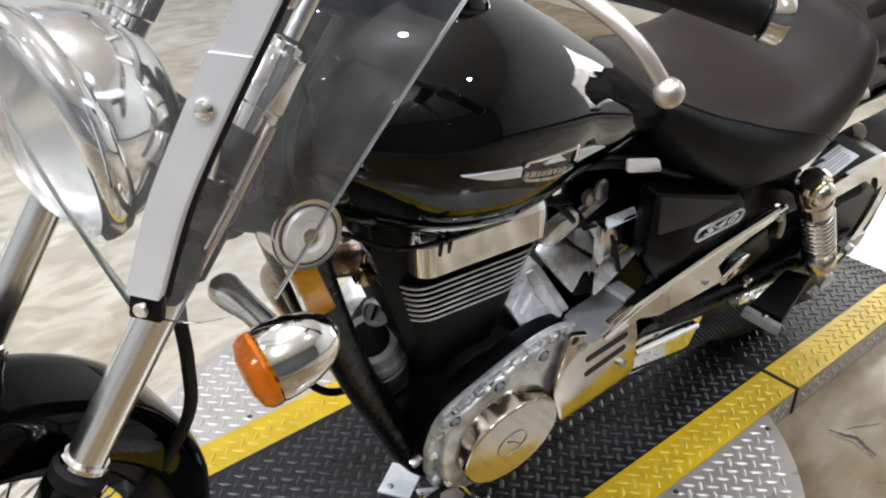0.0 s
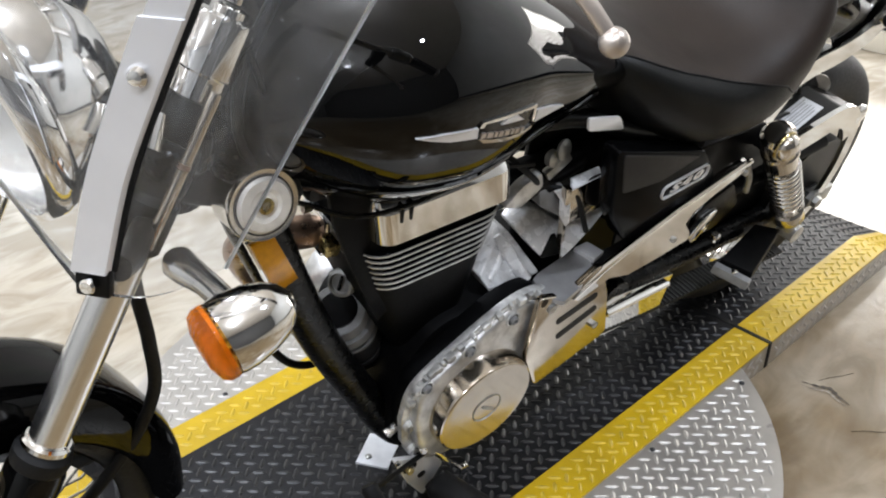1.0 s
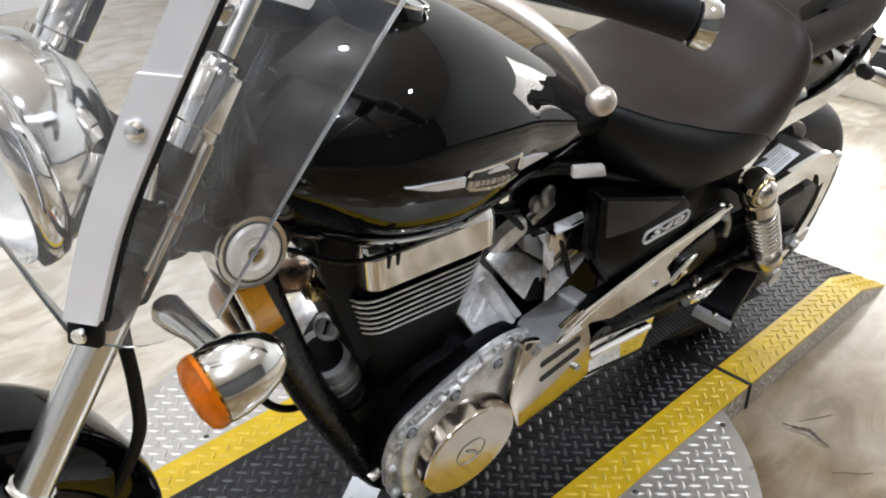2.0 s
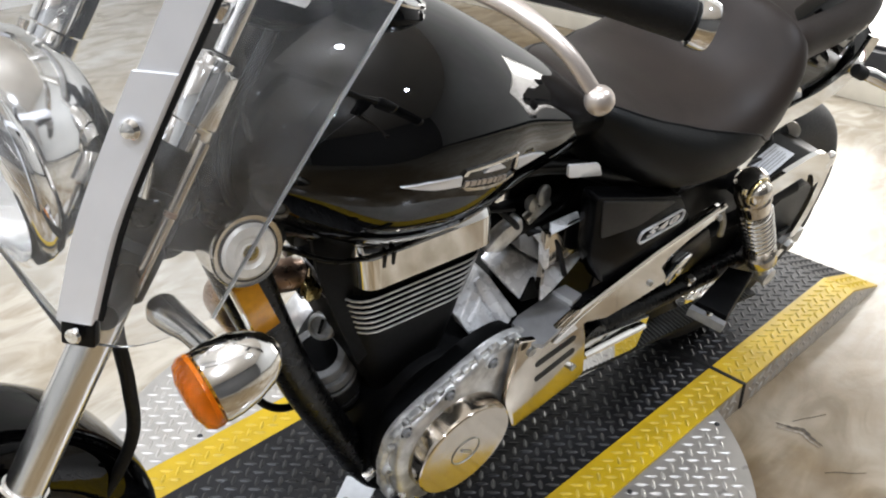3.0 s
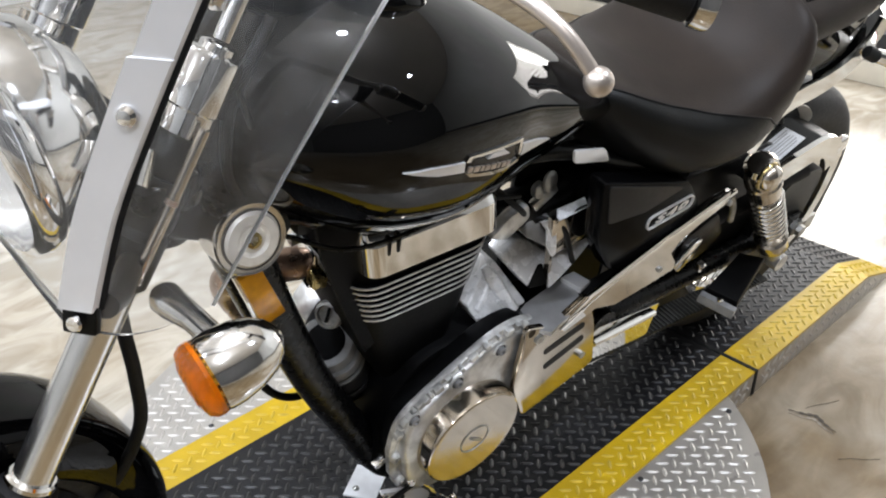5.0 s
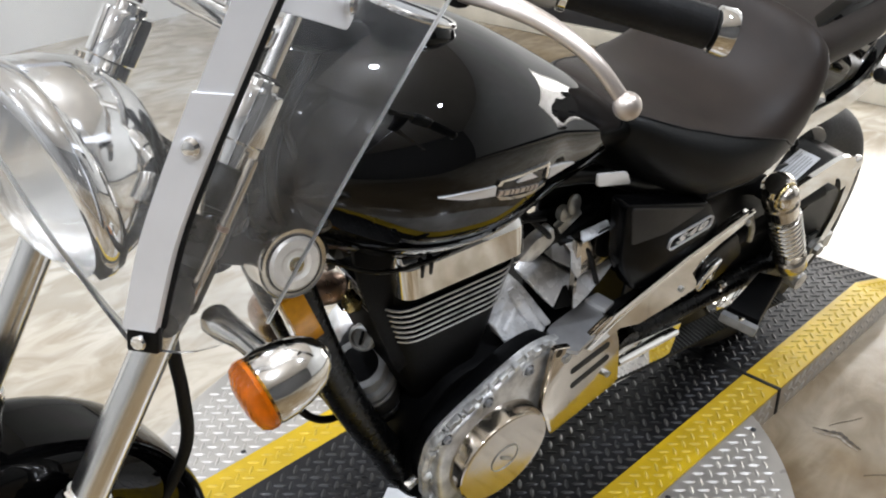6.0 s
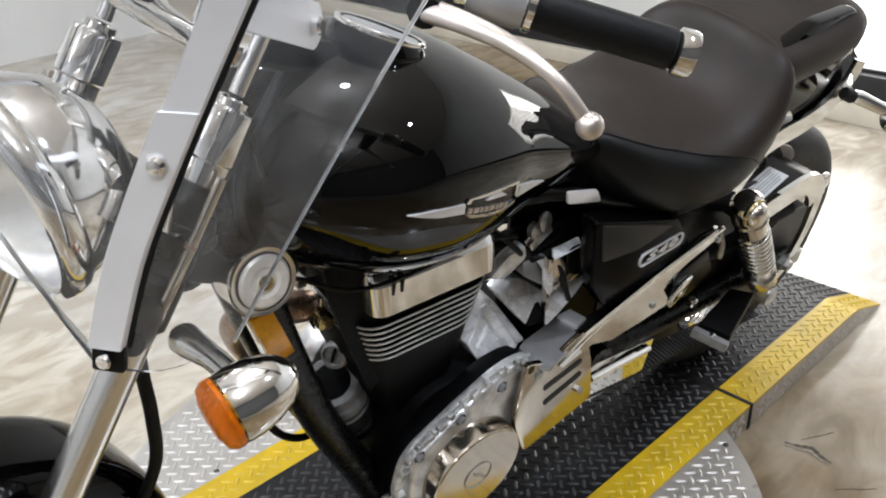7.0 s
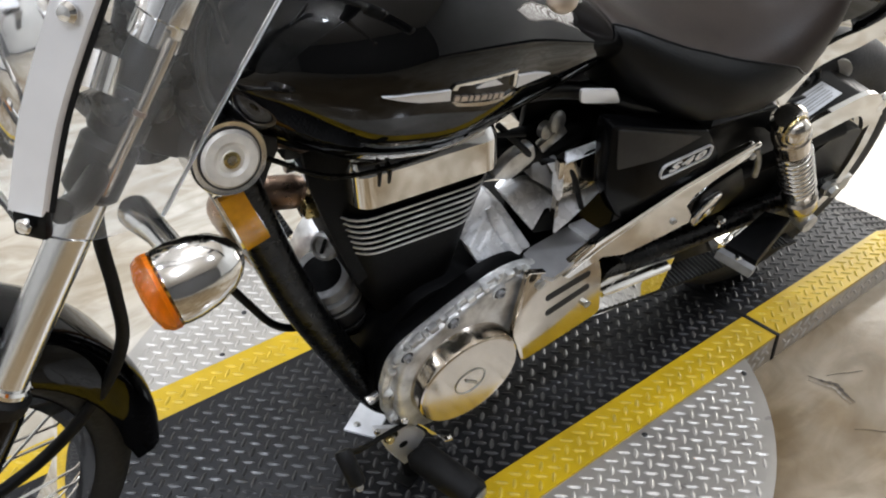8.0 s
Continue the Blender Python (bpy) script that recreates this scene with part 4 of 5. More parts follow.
# horn
hc, ha = Vector((-1.064, -0.088, 0.770)), Vector((0.02, -0.93, 0.30))
horn = part("horn", lathe([(0.022, -0.052), (0.033, -0.048), (0.0375, -0.038), (0.038, -0.008), (0.0395, -0.004), (0.0395, 0.002), (0.0375, 0.005), (0.033, 0.004)], hc, ha, 36), SOFT_CHROME, bike, "silver disc horn", smooth=40)
part("face", lathe([(0.0305, 0.000), (0.0305, 0.005), (0.027, 0.0085), (0.018, 0.0085), (0.014, 0.006), (0.009, 0.006), (0.009, 0.008), (0.001, 0.008)], hc, ha, 36), HORN_FACE, horn, "pale cream horn face", smooth=30)
for r in (0.0312, 0.0185):
    part("face_ring", lathe([(r - 0.0009, 0.0), (r - 0.0009, 0.0080 if r < 0.03 else 0.0055), (r + 0.0009, 0.0080 if r < 0.03 else 0.0055), (r + 0.0009, 0.0)], hc, ha, 36), DARK_CAST if r > 0.03 else HORN_FACE, horn)
part("hub", lathe([(0.0085, 0.0), (0.0085, 0.0095), (0.0050, 0.0105), (0.0050, 0.0080), (0.001, 0.0080)], hc, ha, 20), BRASS, horn, "brass hub of the horn")
part("bracket", tube([hc - ha.normalized() * 0.028, Vector((-1.04, -0.05, 0.74)), Vector((-1.035, -0.03, 0.72))], 0.007, 8, squash=0.4), STEEL, horn)

# frame
frame_ = part("frame", tube(curve([(-1.085, 0.005, 0.905), (-1.11, 0.004, 0.82), (-1.125, 0.002, 0.74)], 4), [0.036] * 9, 18), FRAME, bike, "black steering head")
for y in (-0.048, 0.048):
    part("down_tube", tube(curve([(-1.085, y * 0.5, 0.86), (-1.06, y, 0.76), (-1.012, y, 0.60), (-0.958, y, 0.45), (-0.888, y, 0.30), (-0.84, y * 1.1, 0.20), (-0.79, y * 1.2, 0.150), (-0.70, y * 1.2, 0.18), (-0.52, y * 1.2, 0.23), (-0.44, y * 1.2, 0.30)]), 0.0255, 14), FRAME, frame_, "black frame tube", smooth=60)
    part("seat_rail", tube(curve([(-1.04, y, 0.80), (-0.85, y * 1.3, 0.745), (-0.62, y * 1.5, 0.720), (-0.48, y * 1.8, 0.665), (-0.32, y * 2.0, 0.62), (-0.20, y * 2.0, 0.60)]), 0.012, 10), PAINT_SATIN, frame_, smooth=60)
part("neck_gusset", slab(rounded([(-1.135, 0.765), (-1.10, 0.92), (-0.96, 0.90), (-0.965, 0.775), (-1.0, 0.70), (-1.015, 0.65), (-1.05, 0.72)], 0.015), -0.045, 0.045, "xz", 0.008), PAINT_SATIN, frame_)
part("tank_tunnel", box((-0.79, 0, 0.735), (0.40, 0.11, 0.05), 0.01), PAINT_SATIN, frame_)
part("head_bracket", slab([(-0.979, 0.742), (-0.905, 0.745), (-0.880, 0.50), (-0.894, 0.488), (-0.927, 0.569), (-0.949, 0.629), (-0.968, 0.684)], -0.066, -0.074, "xz", 0.001), ENGINE, frame_, "black head steady bracket")
part("amber_marker", slab([(-1.073, 0.708), (-1.047, 0.713), (-1.017, 0.635), (-1.045, 0.624)], -0.075, -0.080, "xz", 0.001), MARKER, frame_, "amber side reflector")
part("marker_backing", slab([(-1.077, 0.709), (-1.047, 0.715), (-1.015, 0.633), (-1.047, 0.621)], -0.062, -0.0745, "xz", 0.001), CHROME, frame_)

# engine
engine = part("engine", slab(rounded([(-0.865, 0.20), (-0.850, 0.36), (-0.80, 0.43), (-0.62, 0.43), (-0.50, 0.40), (-0.48, 0.24), (-0.56, 0.15), (-0.80, 0.145)], 0.04), -0.085, 0.10, "xz", 0.012), ENGINE, bike, "black single-cylinder engine")


def foot(x0, x1, hw, r=0.042, steps=6):
    return rounded([(x0, -hw), (x1, -hw), (x1, hw), (x0, hw)], r, steps)


def stack(rows):
    """A body through rounded rectangles: (z, front, back, half width, corner)."""
    return loft([[(p[0], p[1], z) for p in foot(a, b, w, c)] for z, a, b, w, c in rows])


part("barrel", stack([(0.36, -0.830, -0.730, 0.060, 0.03), (0.43, -0.868, -0.725, 0.066, 0.035), (0.50, -0.898, -0.722, 0.078, 0.04), (0.56, -0.915, -0.720, 0.084, 0.04), (0.63, -0.925, -0.715, 0.086, 0.042)]), ENGINE, engine, "black cylinder barrel", smooth=50)
for k in range(7):
    z = 0.623 - 0.0115 * k
    a, b, w = -0.931 + 0.0035 * k, -0.712 - 0.0015 * k, 0.092 - 0.0008 * k
    part("fin", stack([(z - 0.0022, a + 0.001, b - 0.001, w - 0.001, 0.042), (z + 0.0022, a + 0.001, b - 0.001, w - 0.001, 0.042)]), ENGINE, engine, smooth=30)
    part("fin_edge", stack([(z - 0.0010, a - 0.0006, b + 0.0006, w + 0.0006, 0.042), (z + 0.0010, a - 0.0006, b + 0.0006, w + 0.0006, 0.042)]), ALU, engine, "polished fin edge", smooth=30)
part("head", stack([(0.625, -0.925, -0.718, 0.086, 0.04), (0.705, -0.925, -0.718, 0.086, 0.04), (0.735, -0.90, -0.735, 0.07, 0.035)]), ENGINE, engine, "black cylinder head", smooth=50)
part("head_cover", stack([(0.642, -0.916, -0.713, 0.0955, 0.026), (0.646, -0.919, -0.710, 0.0985, 0.028), (0.692, -0.925, -0.718, 0.0945, 0.026), (0.7035, -0.922, -0.721, 0.0850, 0.024), (0.707, -0.914, -0.728, 0.077, 0.020)]), CHROME, engine, "chrome cylinder head cover", smooth=30)
for x in (-0.892, -0.879):
    part("cover_slot", box((x, -0.0925, 0.690), (0.0035, 0.010, 0.026), 0.001), PAINT_SATIN, engine)

COVER = smooth2([(-0.868, 0.300), (-0.862, 0.350), (-0.847, 0.377), (-0.825, 0.394), (-0.80, 0.409), (-0.75, 0.437), (-0.695, 0.461), (-0.65, 0.463), (-0.618, 0.448), (-0.60, 0.41), (-0.60, 0.34), (-0.64, 0.25), (-0.70, 0.20), (-0.77, 0.178), (-0.83, 0.19), (-0.86, 0.24)], 5)
FILL = [(-0.735 + (x + 0.735) * 0.94, 0.325 + (z - 0.325) * 0.94) for x, z in COVER]
part("crankcase_flange", slab(FILL, -0.080, -0.110, "xz", 0.004), ENGINE, engine)
part("left_cover_base", slab(COVER, -0.109, -0.121, "xz", 0.003), CAST, engine, "cast aluminium crankcase flange")
INNER = [(-0.735 + (x + 0.735) * 0.90, 0.325 + (z - 0.325) * 0.90) for x, z in COVER]
cover = part("left_cover", cant(slab(INNER, -0.112, -0.138, "xz", 0.010), 0.33), ALU, engine, "polished aluminium engine cover", smooth=50)
for x, z in ((-0.853, 0.285), (-0.838, 0.215), (-0.78, 0.195), (-0.70, 0.215)):
    part("boss", lathe([(0.012, 0), (0.0115, 0.016), (0.0095, 0.019), (0.007, 0.019), (0.006, 0.015), (0.001, 0.015)], (x, -0.110, z), (0, -1, 0), 18), ALU, engine, "cover bolt boss", smooth=30)
    part("cap_bolt", lathe([(0.0058, 0), (0.0058, 0.007), (0.0045, 0.008), (0.001, 0.008)], (x, -0.124, z), (0, -1, 0), 8), STEEL, engine)
for x, z in ((-0.844, 0.379), (-0.771, 0.411), (-0.694, 0.433)):
    y = -0.138 + 0.085 * (z - 0.33)
    # a flat dark disc gives the shade of a recess around each bolt
    part("well_shade", lathe([(0.0105, 0.0), (0.0105, 0.0012), (0.001, 0.0012)], (x, y, z), (0, -1, 0.08), 20), DARK_CAST, cover, "dark disc for the shade in a bolt well")
    part("well_rim", lathe([(0.0100, 0.0), (0.0100, 0.003), (0.0120, 0.003), (0.0125, 0.0)], (x, y, z), (0, -1, 0.08), 20, caps=False), ALU, cover, smooth=30)
    part("cap_bolt", lathe([(0.0070, 0.0), (0.0070, 0.007), (0.0055, 0.008), (0.0035, 0.008), (0.0035, 0.005), (0.001, 0.005)], (x, y, z), (0, -1, 0.08), 12), GREY_CAST, cover, "grey cap bolt")
for k in range(4, 38, 2):
    # short ribs across the stepped rim
    (x, z), (x2, z2) = COVER[k], COVER[k + 1]
    f = 0.958
    part("rim_rib", box((-0.735 + (x + 0.735) * f, -0.1235, 0.325 + (z - 0.325) * f), (0.0055 + 0.004 * (k % 3), 0.0085 + 0.003 * (k % 4 == 0), 0.0115), 0.0018, pose(0, 0, 0, 0, -math.degrees(math.atan2(z2 - z, x2 - x)), 0)), CAST, engine)
part("rim_step", slab([(-0.735 + (x + 0.735) * 0.925, 0.325 + (z - 0.325) * 0.925) for x, z in COVER], -0.1205, -0.1222, "xz"), ALU, engine, "stepped rim face")
gc = Vector((-0.743, -0.122, 0.298))
part("generator_cap", cant(lathe([(0.092, 0.0), (0.089, 0.012), (0.087, 0.037), (0.0855, 0.0415), (0.083, 0.043), (0.074, 0.0425), (0.001, 0.043)], gc, (0, -1, 0), 56), 0.303, 0.028), BRUSHED, engine, "round brushed generator cap", smooth=28)
part("cap_badge", cant(tube([gc + Vector((0.026 * math.cos(k * math.pi / 20), -0.0432, 0.026 * math.sin(k * math.pi / 20))) for k in range(41)], 0.0011, 6), 0.303, 0.028), STEEL, engine, "engraved round badge")
part("badge_bar", cant(box(gc + Vector((0.002, -0.044, -0.002)), (0.028, 0.0012, 0.005), 0.0004, pose(0, 0, 0, 0, 38, 0)), 0.303, 0.028), STEEL, engine)

# belt drive covers
pulley_cover = part("pulley_cover", cant(slab(rounded([(-0.660, 0.468), (-0.600, 0.446), (-0.537, 0.478), (-0.505, 0.400), (-0.486, 0.310), (-0.637, 0.272), (-0.668, 0.350)], 0.012), -0.141, -0.152, "xz", 0.003), 0.36), BRUSHED, bike, "chrome front pulley cover with two slots")
part("cover_body", slab(rounded([(-0.650, 0.440), (-0.600, 0.436), (-0.537, 0.444), (-0.510, 0.400), (-0.496, 0.325), (-0.625, 0.290), (-0.655, 0.350)], 0.012), -0.098, -0.140, "xz", 0.003), ENGINE, pulley_cover, "black body behind the cover")
for (xa, za), (xb, zb) in (((-0.613, 0.399), (-0.535, 0.416)), ((-0.607, 0.365), (-0.530, 0.387))):
    m = pose((xa + xb) / 2, -0.1515, (za + zb) / 2, 0, -math.degrees(math.atan2(zb - za, xb - xa)), 0)
    bm = slab(rounded([(-0.042, -0.0065), (0.042, -0.0065), (0.042, 0.0065), (-0.042, 0.0065)], 0.0064), -0.0012, 0.0012)
    bmesh.ops.transform(bm, matrix=m, verts=bm.verts)
    part("slot", cant(bm, 0.36), PAINT_SATIN, pulley_cover, "black slot")
part("cap_bolt", lathe([(0.0062, 0), (0.0062, 0.005), (0.001, 0.006)], (-0.523, -0.152, 0.347), (0, -1, 0), 10), STEEL, pulley_cover)
part("cap_bolt", lathe([(0.008, 0), (0.008, 0.006), (0.005, 0.006), (0.001, 0.004)], (-0.645, -0.152, 0.452), (0, -1, 0), 12), STEEL, pulley_cover)
part("top_shelf", slab([(-0.632, -0.098), (-0.617, -0.092), (-0.536, -0.080), (-0.524, -0.106), (-0.540, -0.136), (-0.622, -0.156), (-0.646, -0.134)], 0.447, 0.455, "xy"), GREY_PLASTIC, pulley_cover, "grey top shelf", smooth=0)
part("shelf_tab", slab([(-0.536, -0.082), (-0.508, -0.082), (-0.500, -0.112), (-0.526, -0.118)], 0.452, 0.463, "xy", 0.002), BRIGHT, pulley_cover)

guard = part("belt_guard", cant(slab([(-0.592, 0.436), (-0.53, 0.466), (-0.383, 0.518), (-0.272, 0.552), (-0.228, 0.556), (-0.230, 0.541), (-0.300, 0.520), (-0.345, 0.502), (-0.358, 0.484), (-0.338, 0.458), (-0.338, 0.444), (-0.400, 0.437), (-0.475, 0.432), (-0.522, 0.446), (-0.584, 0.430)], -0.132, -0.147, "xz", 0.002), 0.48), CHROME, bike, "chrome belt guard")
part("guard_lip", tube([(-0.585, -0.141, 0.434), (-0.53, -0.141, 0.468), (-0.383, -0.141, 0.520), (-0.228, -0.141, 0.560)], 0.0055, 8), CHROME, guard)
for x, z in ((-0.380, 0.462), (-0.245, 0.546)):
    bolt_head((x, -0.147, z), (0, -1, 0), 0.0055, STEEL, guard)
part("lower_guard", cant(slab([(-0.500, 0.338), (-0.457, 0.350), (-0.300, 0.330), (-0.313, 0.262), (-0.450, 0.266), (-0.505, 0.276)], -0.128, -0.134, "xz", 0.0015), 0.3), CHROME, guard, "chrome lower belt guard")
part("guard_rib", tube([(-0.47, -0.136, 0.325), (-0.315, -0.136, 0.318)], 0.006, 8), CHROME, guard)

# swingarm, rear pulley and rear guard
swing = part("swingarm", tube(curve([(-0.44, -0.105, 0.345), (-0.25, -0.108, 0.338), (-0.05, -0.11, 0.332), (0.15, -0.112, 0.33)]), 0.021, 12, squash=0.8), FRAME, bike, "black swingarm")
part("arm", tube(curve([(-0.44, 0.105, 0.345), (-0.25, 0.108, 0.338), (0.15, 0.112, 0.33)]), 0.021, 12), FRAME, swing)
part("pivot", tube([(-0.44, -0.125, 0.345), (-0.44, 0.125, 0.345)], 0.026, 14), FRAME, swing)
part("axle_nut", lathe([(0.018, 0), (0.018, 0.010), (0.013, 0.012), (0.012, 0.022), (0.001, 0.024)], (0.098, -0.130, 0.345), (0, -1, 0), 6), STEEL, swing, "zinc axle nut")
part("adjuster", box((0.135, -0.126, 0.335), (0.07, 0.02, 0.036), 0.004), STEEL, swing, "zinc belt adjuster")
part("drive_belt", tube([(-0.58, -0.115, 0.44), (-0.30, -0.115, 0.465), (0.08, -0.112, 0.478)], 0.013, 8, squash=0.4), RUBBER, swing, "black toothed drive belt")
run = [Vector((-0.52, 0, 0.285)), Vector((-0.26, 0, 0.252)), Vector((0.09, 0, 0.208))]
part("drive_belt", loft([[(p.x, -0.138, p.z), (p.x, -0.094, p.z), (p.x, -0.094, p.z - 0.004), (p.x, -0.138, p.z - 0.004)] for p in run]), RUBBER, swing, "black toothed drive belt", smooth=0)
bm = bmesh.new()
for k in range(52):
    x = -0.50 + 0.011 * k
    z = 0.285 - 0.127 * (x + 0.52)
    loft([[(x + a, y, z - 0.127 * a + h) for a, h in ((-0.0026, -0.001), (-0.0018, 0.003), (0.0018, 0.003), (0.0026, -0.001))] for y in (-0.137, -0.095)], bm=bm)
tagged(part("belt_tooth", bm, BELT_TOOTH, swing, smooth=0), kind="stuff")
part("belt_shield", slab(rounded([(-0.46, 0.535), (-0.30, 0.575), (-0.06, 0.575), (0.0, 0.44), (-0.04, 0.30), (-0.22, 0.275), (-0.44, 0.30)], 0.02), -0.094, -0.088, "xz", 0.002), PAINT_SATIN, swing, "black inner belt shield")
part("rear_pulley", lathe([(0.03, 0.012), (0.118, 0.012), (0.128, 0.014), (0.128, -0.016), (0.118, -0.014), (0.03, -0.014)], (0.102, -0.098, 0.335), (0, -1, 0), 56), PAINT_SATIN, swing, "black rear pulley")
RING = smooth2([(-0.13, 0.545), (-0.095, 0.558), (-0.02, 0.571), (0.035, 0.577), (0.085, 0.564), (0.128, 0.517), (0.144, 0.46), (0.146, 0.40), (0.130, 0.33), (0.10, 0.29)], 6)
rear_guard = part("rear_belt_guard", ring_plate(RING[:32], 0.046, -0.129, -0.138), CHROME, bike, "chrome rear belt guard band", smooth=40)
part("guard_tail", ring_plate(RING[31:], 0.026, -0.127, -0.136), CHROME, rear_guard, smooth=40)
part("guard_end", ball(Vector((0.116, -0.130, 0.532)), 0.028, (0.95, 0.36, 0.8)), CHROME, rear_guard, smooth=80)
part("guard_box", slab(rounded([(-0.15, 0.530), (-0.125, 0.558), (-0.02, 0.571), (0.035, 0.576), (0.085, 0.562), (0.125, 0.518), (0.08, 0.526), (0.0, 0.535)], 0.008), -0.055, -0.1285, "xz", 0.002), PAINT_SATIN, rear_guard, "black upper belt guard")
part("label_plate", box((-0.055, -0.103, 0.5705), (0.104, 0.040, 0.0012), 0.0004, pose(0, 0, 0, 0, -6, 8)), WHITE_TAG, rear_guard, "pale warning sticker")
for k in range(6):
    part("print_bar", box((-0.057 + 0.004 * (k % 2), -0.117 + 0.0056 * k, 0.5715), (0.070 + 0.007 * (k % 3), 0.0020, 0.0006), 0, pose(0, 0, 0, 0, -6, 8)), GREY_PLASTIC, rear_guard)

# small fittings over the wheel
part("mount_ring", lathe([(0.013, -0.006), (0.0175, -0.005), (0.0175, 0.005), (0.013, 0.006)], (0.070, -0.060, 0.572), (-0.75, -0.62, 0.22), 24), HORN_FACE, rear_guard, "cream mounting ring")
part("ring_core", lathe([(0.0128, -0.010), (0.0128, 0.002), (0.008, 0.004), (0.001, 0.004)], (0.070, -0.060, 0.572), (-0.75, -0.62, 0.22), 20), BRASS, rear_guard, "brass bush")
for x, z in ((-0.030, 0.552), (-0.012, 0.558), (0.008, 0.570)):
    part("stay", tube([(x - 0.016, -0.062, z + 0.020), (x + 0.004, -0.060, z - 0.008), (x + 0.010, -0.058, z - 0.03)], 0.004, 8), STEEL, rear_guard)

# rear shocks
for s in (-1, 1):
    top, low = Vector((-0.182, s * 0.150, 0.586)), Vector((0.033, s * 0.150, 0.303))
    d = (low - top).normalized()
    L = (low - top).length
    shock = part("shock_absorber", lathe([(0.010, -0.036), (0.021, -0.033), (0.0275, -0.024), (0.0285, -0.006), (0.0285, 0.020), (0.0310, 0.023), (0.0310, 0.031), (0.0285, 0.034), (0.0275, 0.066), (0.0245, 0.069), (0.010, 0.069)], top, d, 36), SHOCK_CHROME, bike, "satin chrome shock absorber", smooth=32)
    part("shock_rod", tube([top, low], 0.014, 14), STEEL, shock)
    turns, pitch = 8, 0.0165
    wire = []
    u = d.orthogonal().normalized()
    v = d.cross(u)
    for k in range(turns * 20 + 1):
        a = 2 * math.pi * k / 20
        wire.append(top + d * (0.074 + pitch * k / 20) + 0.0262 * (math.cos(a) * u + math.sin(a) * v))
    part("spring_coil", tube(wire, 0.0052, 8), CHROME, shock, "chrome coil spring", smooth=70)
    part("spring_core", tube([top + d * 0.07, low - d * 0.10], 0.0195, 18), SOFT_CHROME, shock)
    part("lower_cup", tube([low - d * 0.112, low - d * 0.108, low - d * 0.075, low - d * 0.055], [0.026, 0.031, 0.031, 0.020], 24), SHOCK_CHROME, shock, "chrome lower spring cup")
    part("lower_eye", tube([low + Vector((0, s * 0.018, 0)), low - Vector((0, s * 0.018, 0))], 0.019, 20), ALU, shock)
    part("eye_neck", tube([low - d * 0.07, low], [0.017, 0.014], 16), ALU, shock)
    part("cap_nut", lathe([(0.022, 0.0), (0.0225, 0.010), (0.0205, 0.018), (0.013, 0.0245), (0.001, 0.027)], top + Vector((-0.019, s * 0.013, 0.012)), (0, s, 0), 28), SHOCK_CHROME, shock, "chrome domed cap nut", smooth=50)
    part("nut_washer", lathe([(0.0255, 0.0), (0.0262, 0.002), (0.0255, 0.004), (0.020, 0.004)], top + Vector((-0.019, s * 0.0175, 0.012)), (0, s, 0), 28), BRASS, shock)

# fender rails and rear signals
for s in (-1, 1):
    rail = part("fender_rail", ring_plate(smooth2([(-0.200, 0.612), (-0.180, 0.645), (-0.150, 0.684), (-0.10, 0.701), (-0.03, 0.709), (0.03, 0.728), (0.060, 0.758), (0.072, 0.792)]), 0.038, s * 0.108, s * 0.116), CHROME, bike, "chrome fender rail", smooth=40)
    st = part("rear_signal", lathe([(0.0345, 0.0), (0.036, -0.01), (0.034, -0.03), (0.024, -0.05), (0.001, -0.064)], (0.193, s * 0.190, 0.690), (0.95, 0, -0.05), 32), BULLET_CHROME, bike, "chrome bullet rear turn signal", smooth=50)
    part("lens", lathe([(0.034, 0.001), (0.033, 0.010), (0.018, 0.020), (0.001, 0.023)], (0.193, s * 0.190, 0.690), (0.95, 0, -0.05), 28), RED, st, "red lens", smooth=50)
    part("stem", tube([(0.09, s * 0.118, 0.722), (0.115, s * 0.13, 0.715), (0.145, s * 0.162, 0.702), (0.160, s * 0.178, 0.697)], [0.010, 0.013, 0.0115, 0.010], 16), CHROME, st, "chrome stem")
    part("collar", tube([(0.075, s * 0.112, 0.728), (0.098, s * 0.122, 0.718)], 0.0125, 14), RUBBER, st, "black rubber collar")
    part("strap_buckle", box((0.0, s * 0.118, 0.825), (0.03, 0.012, 0.016), 0.003, pose(0, 0, 0, 0, -20, 0)), CHROME, rail)

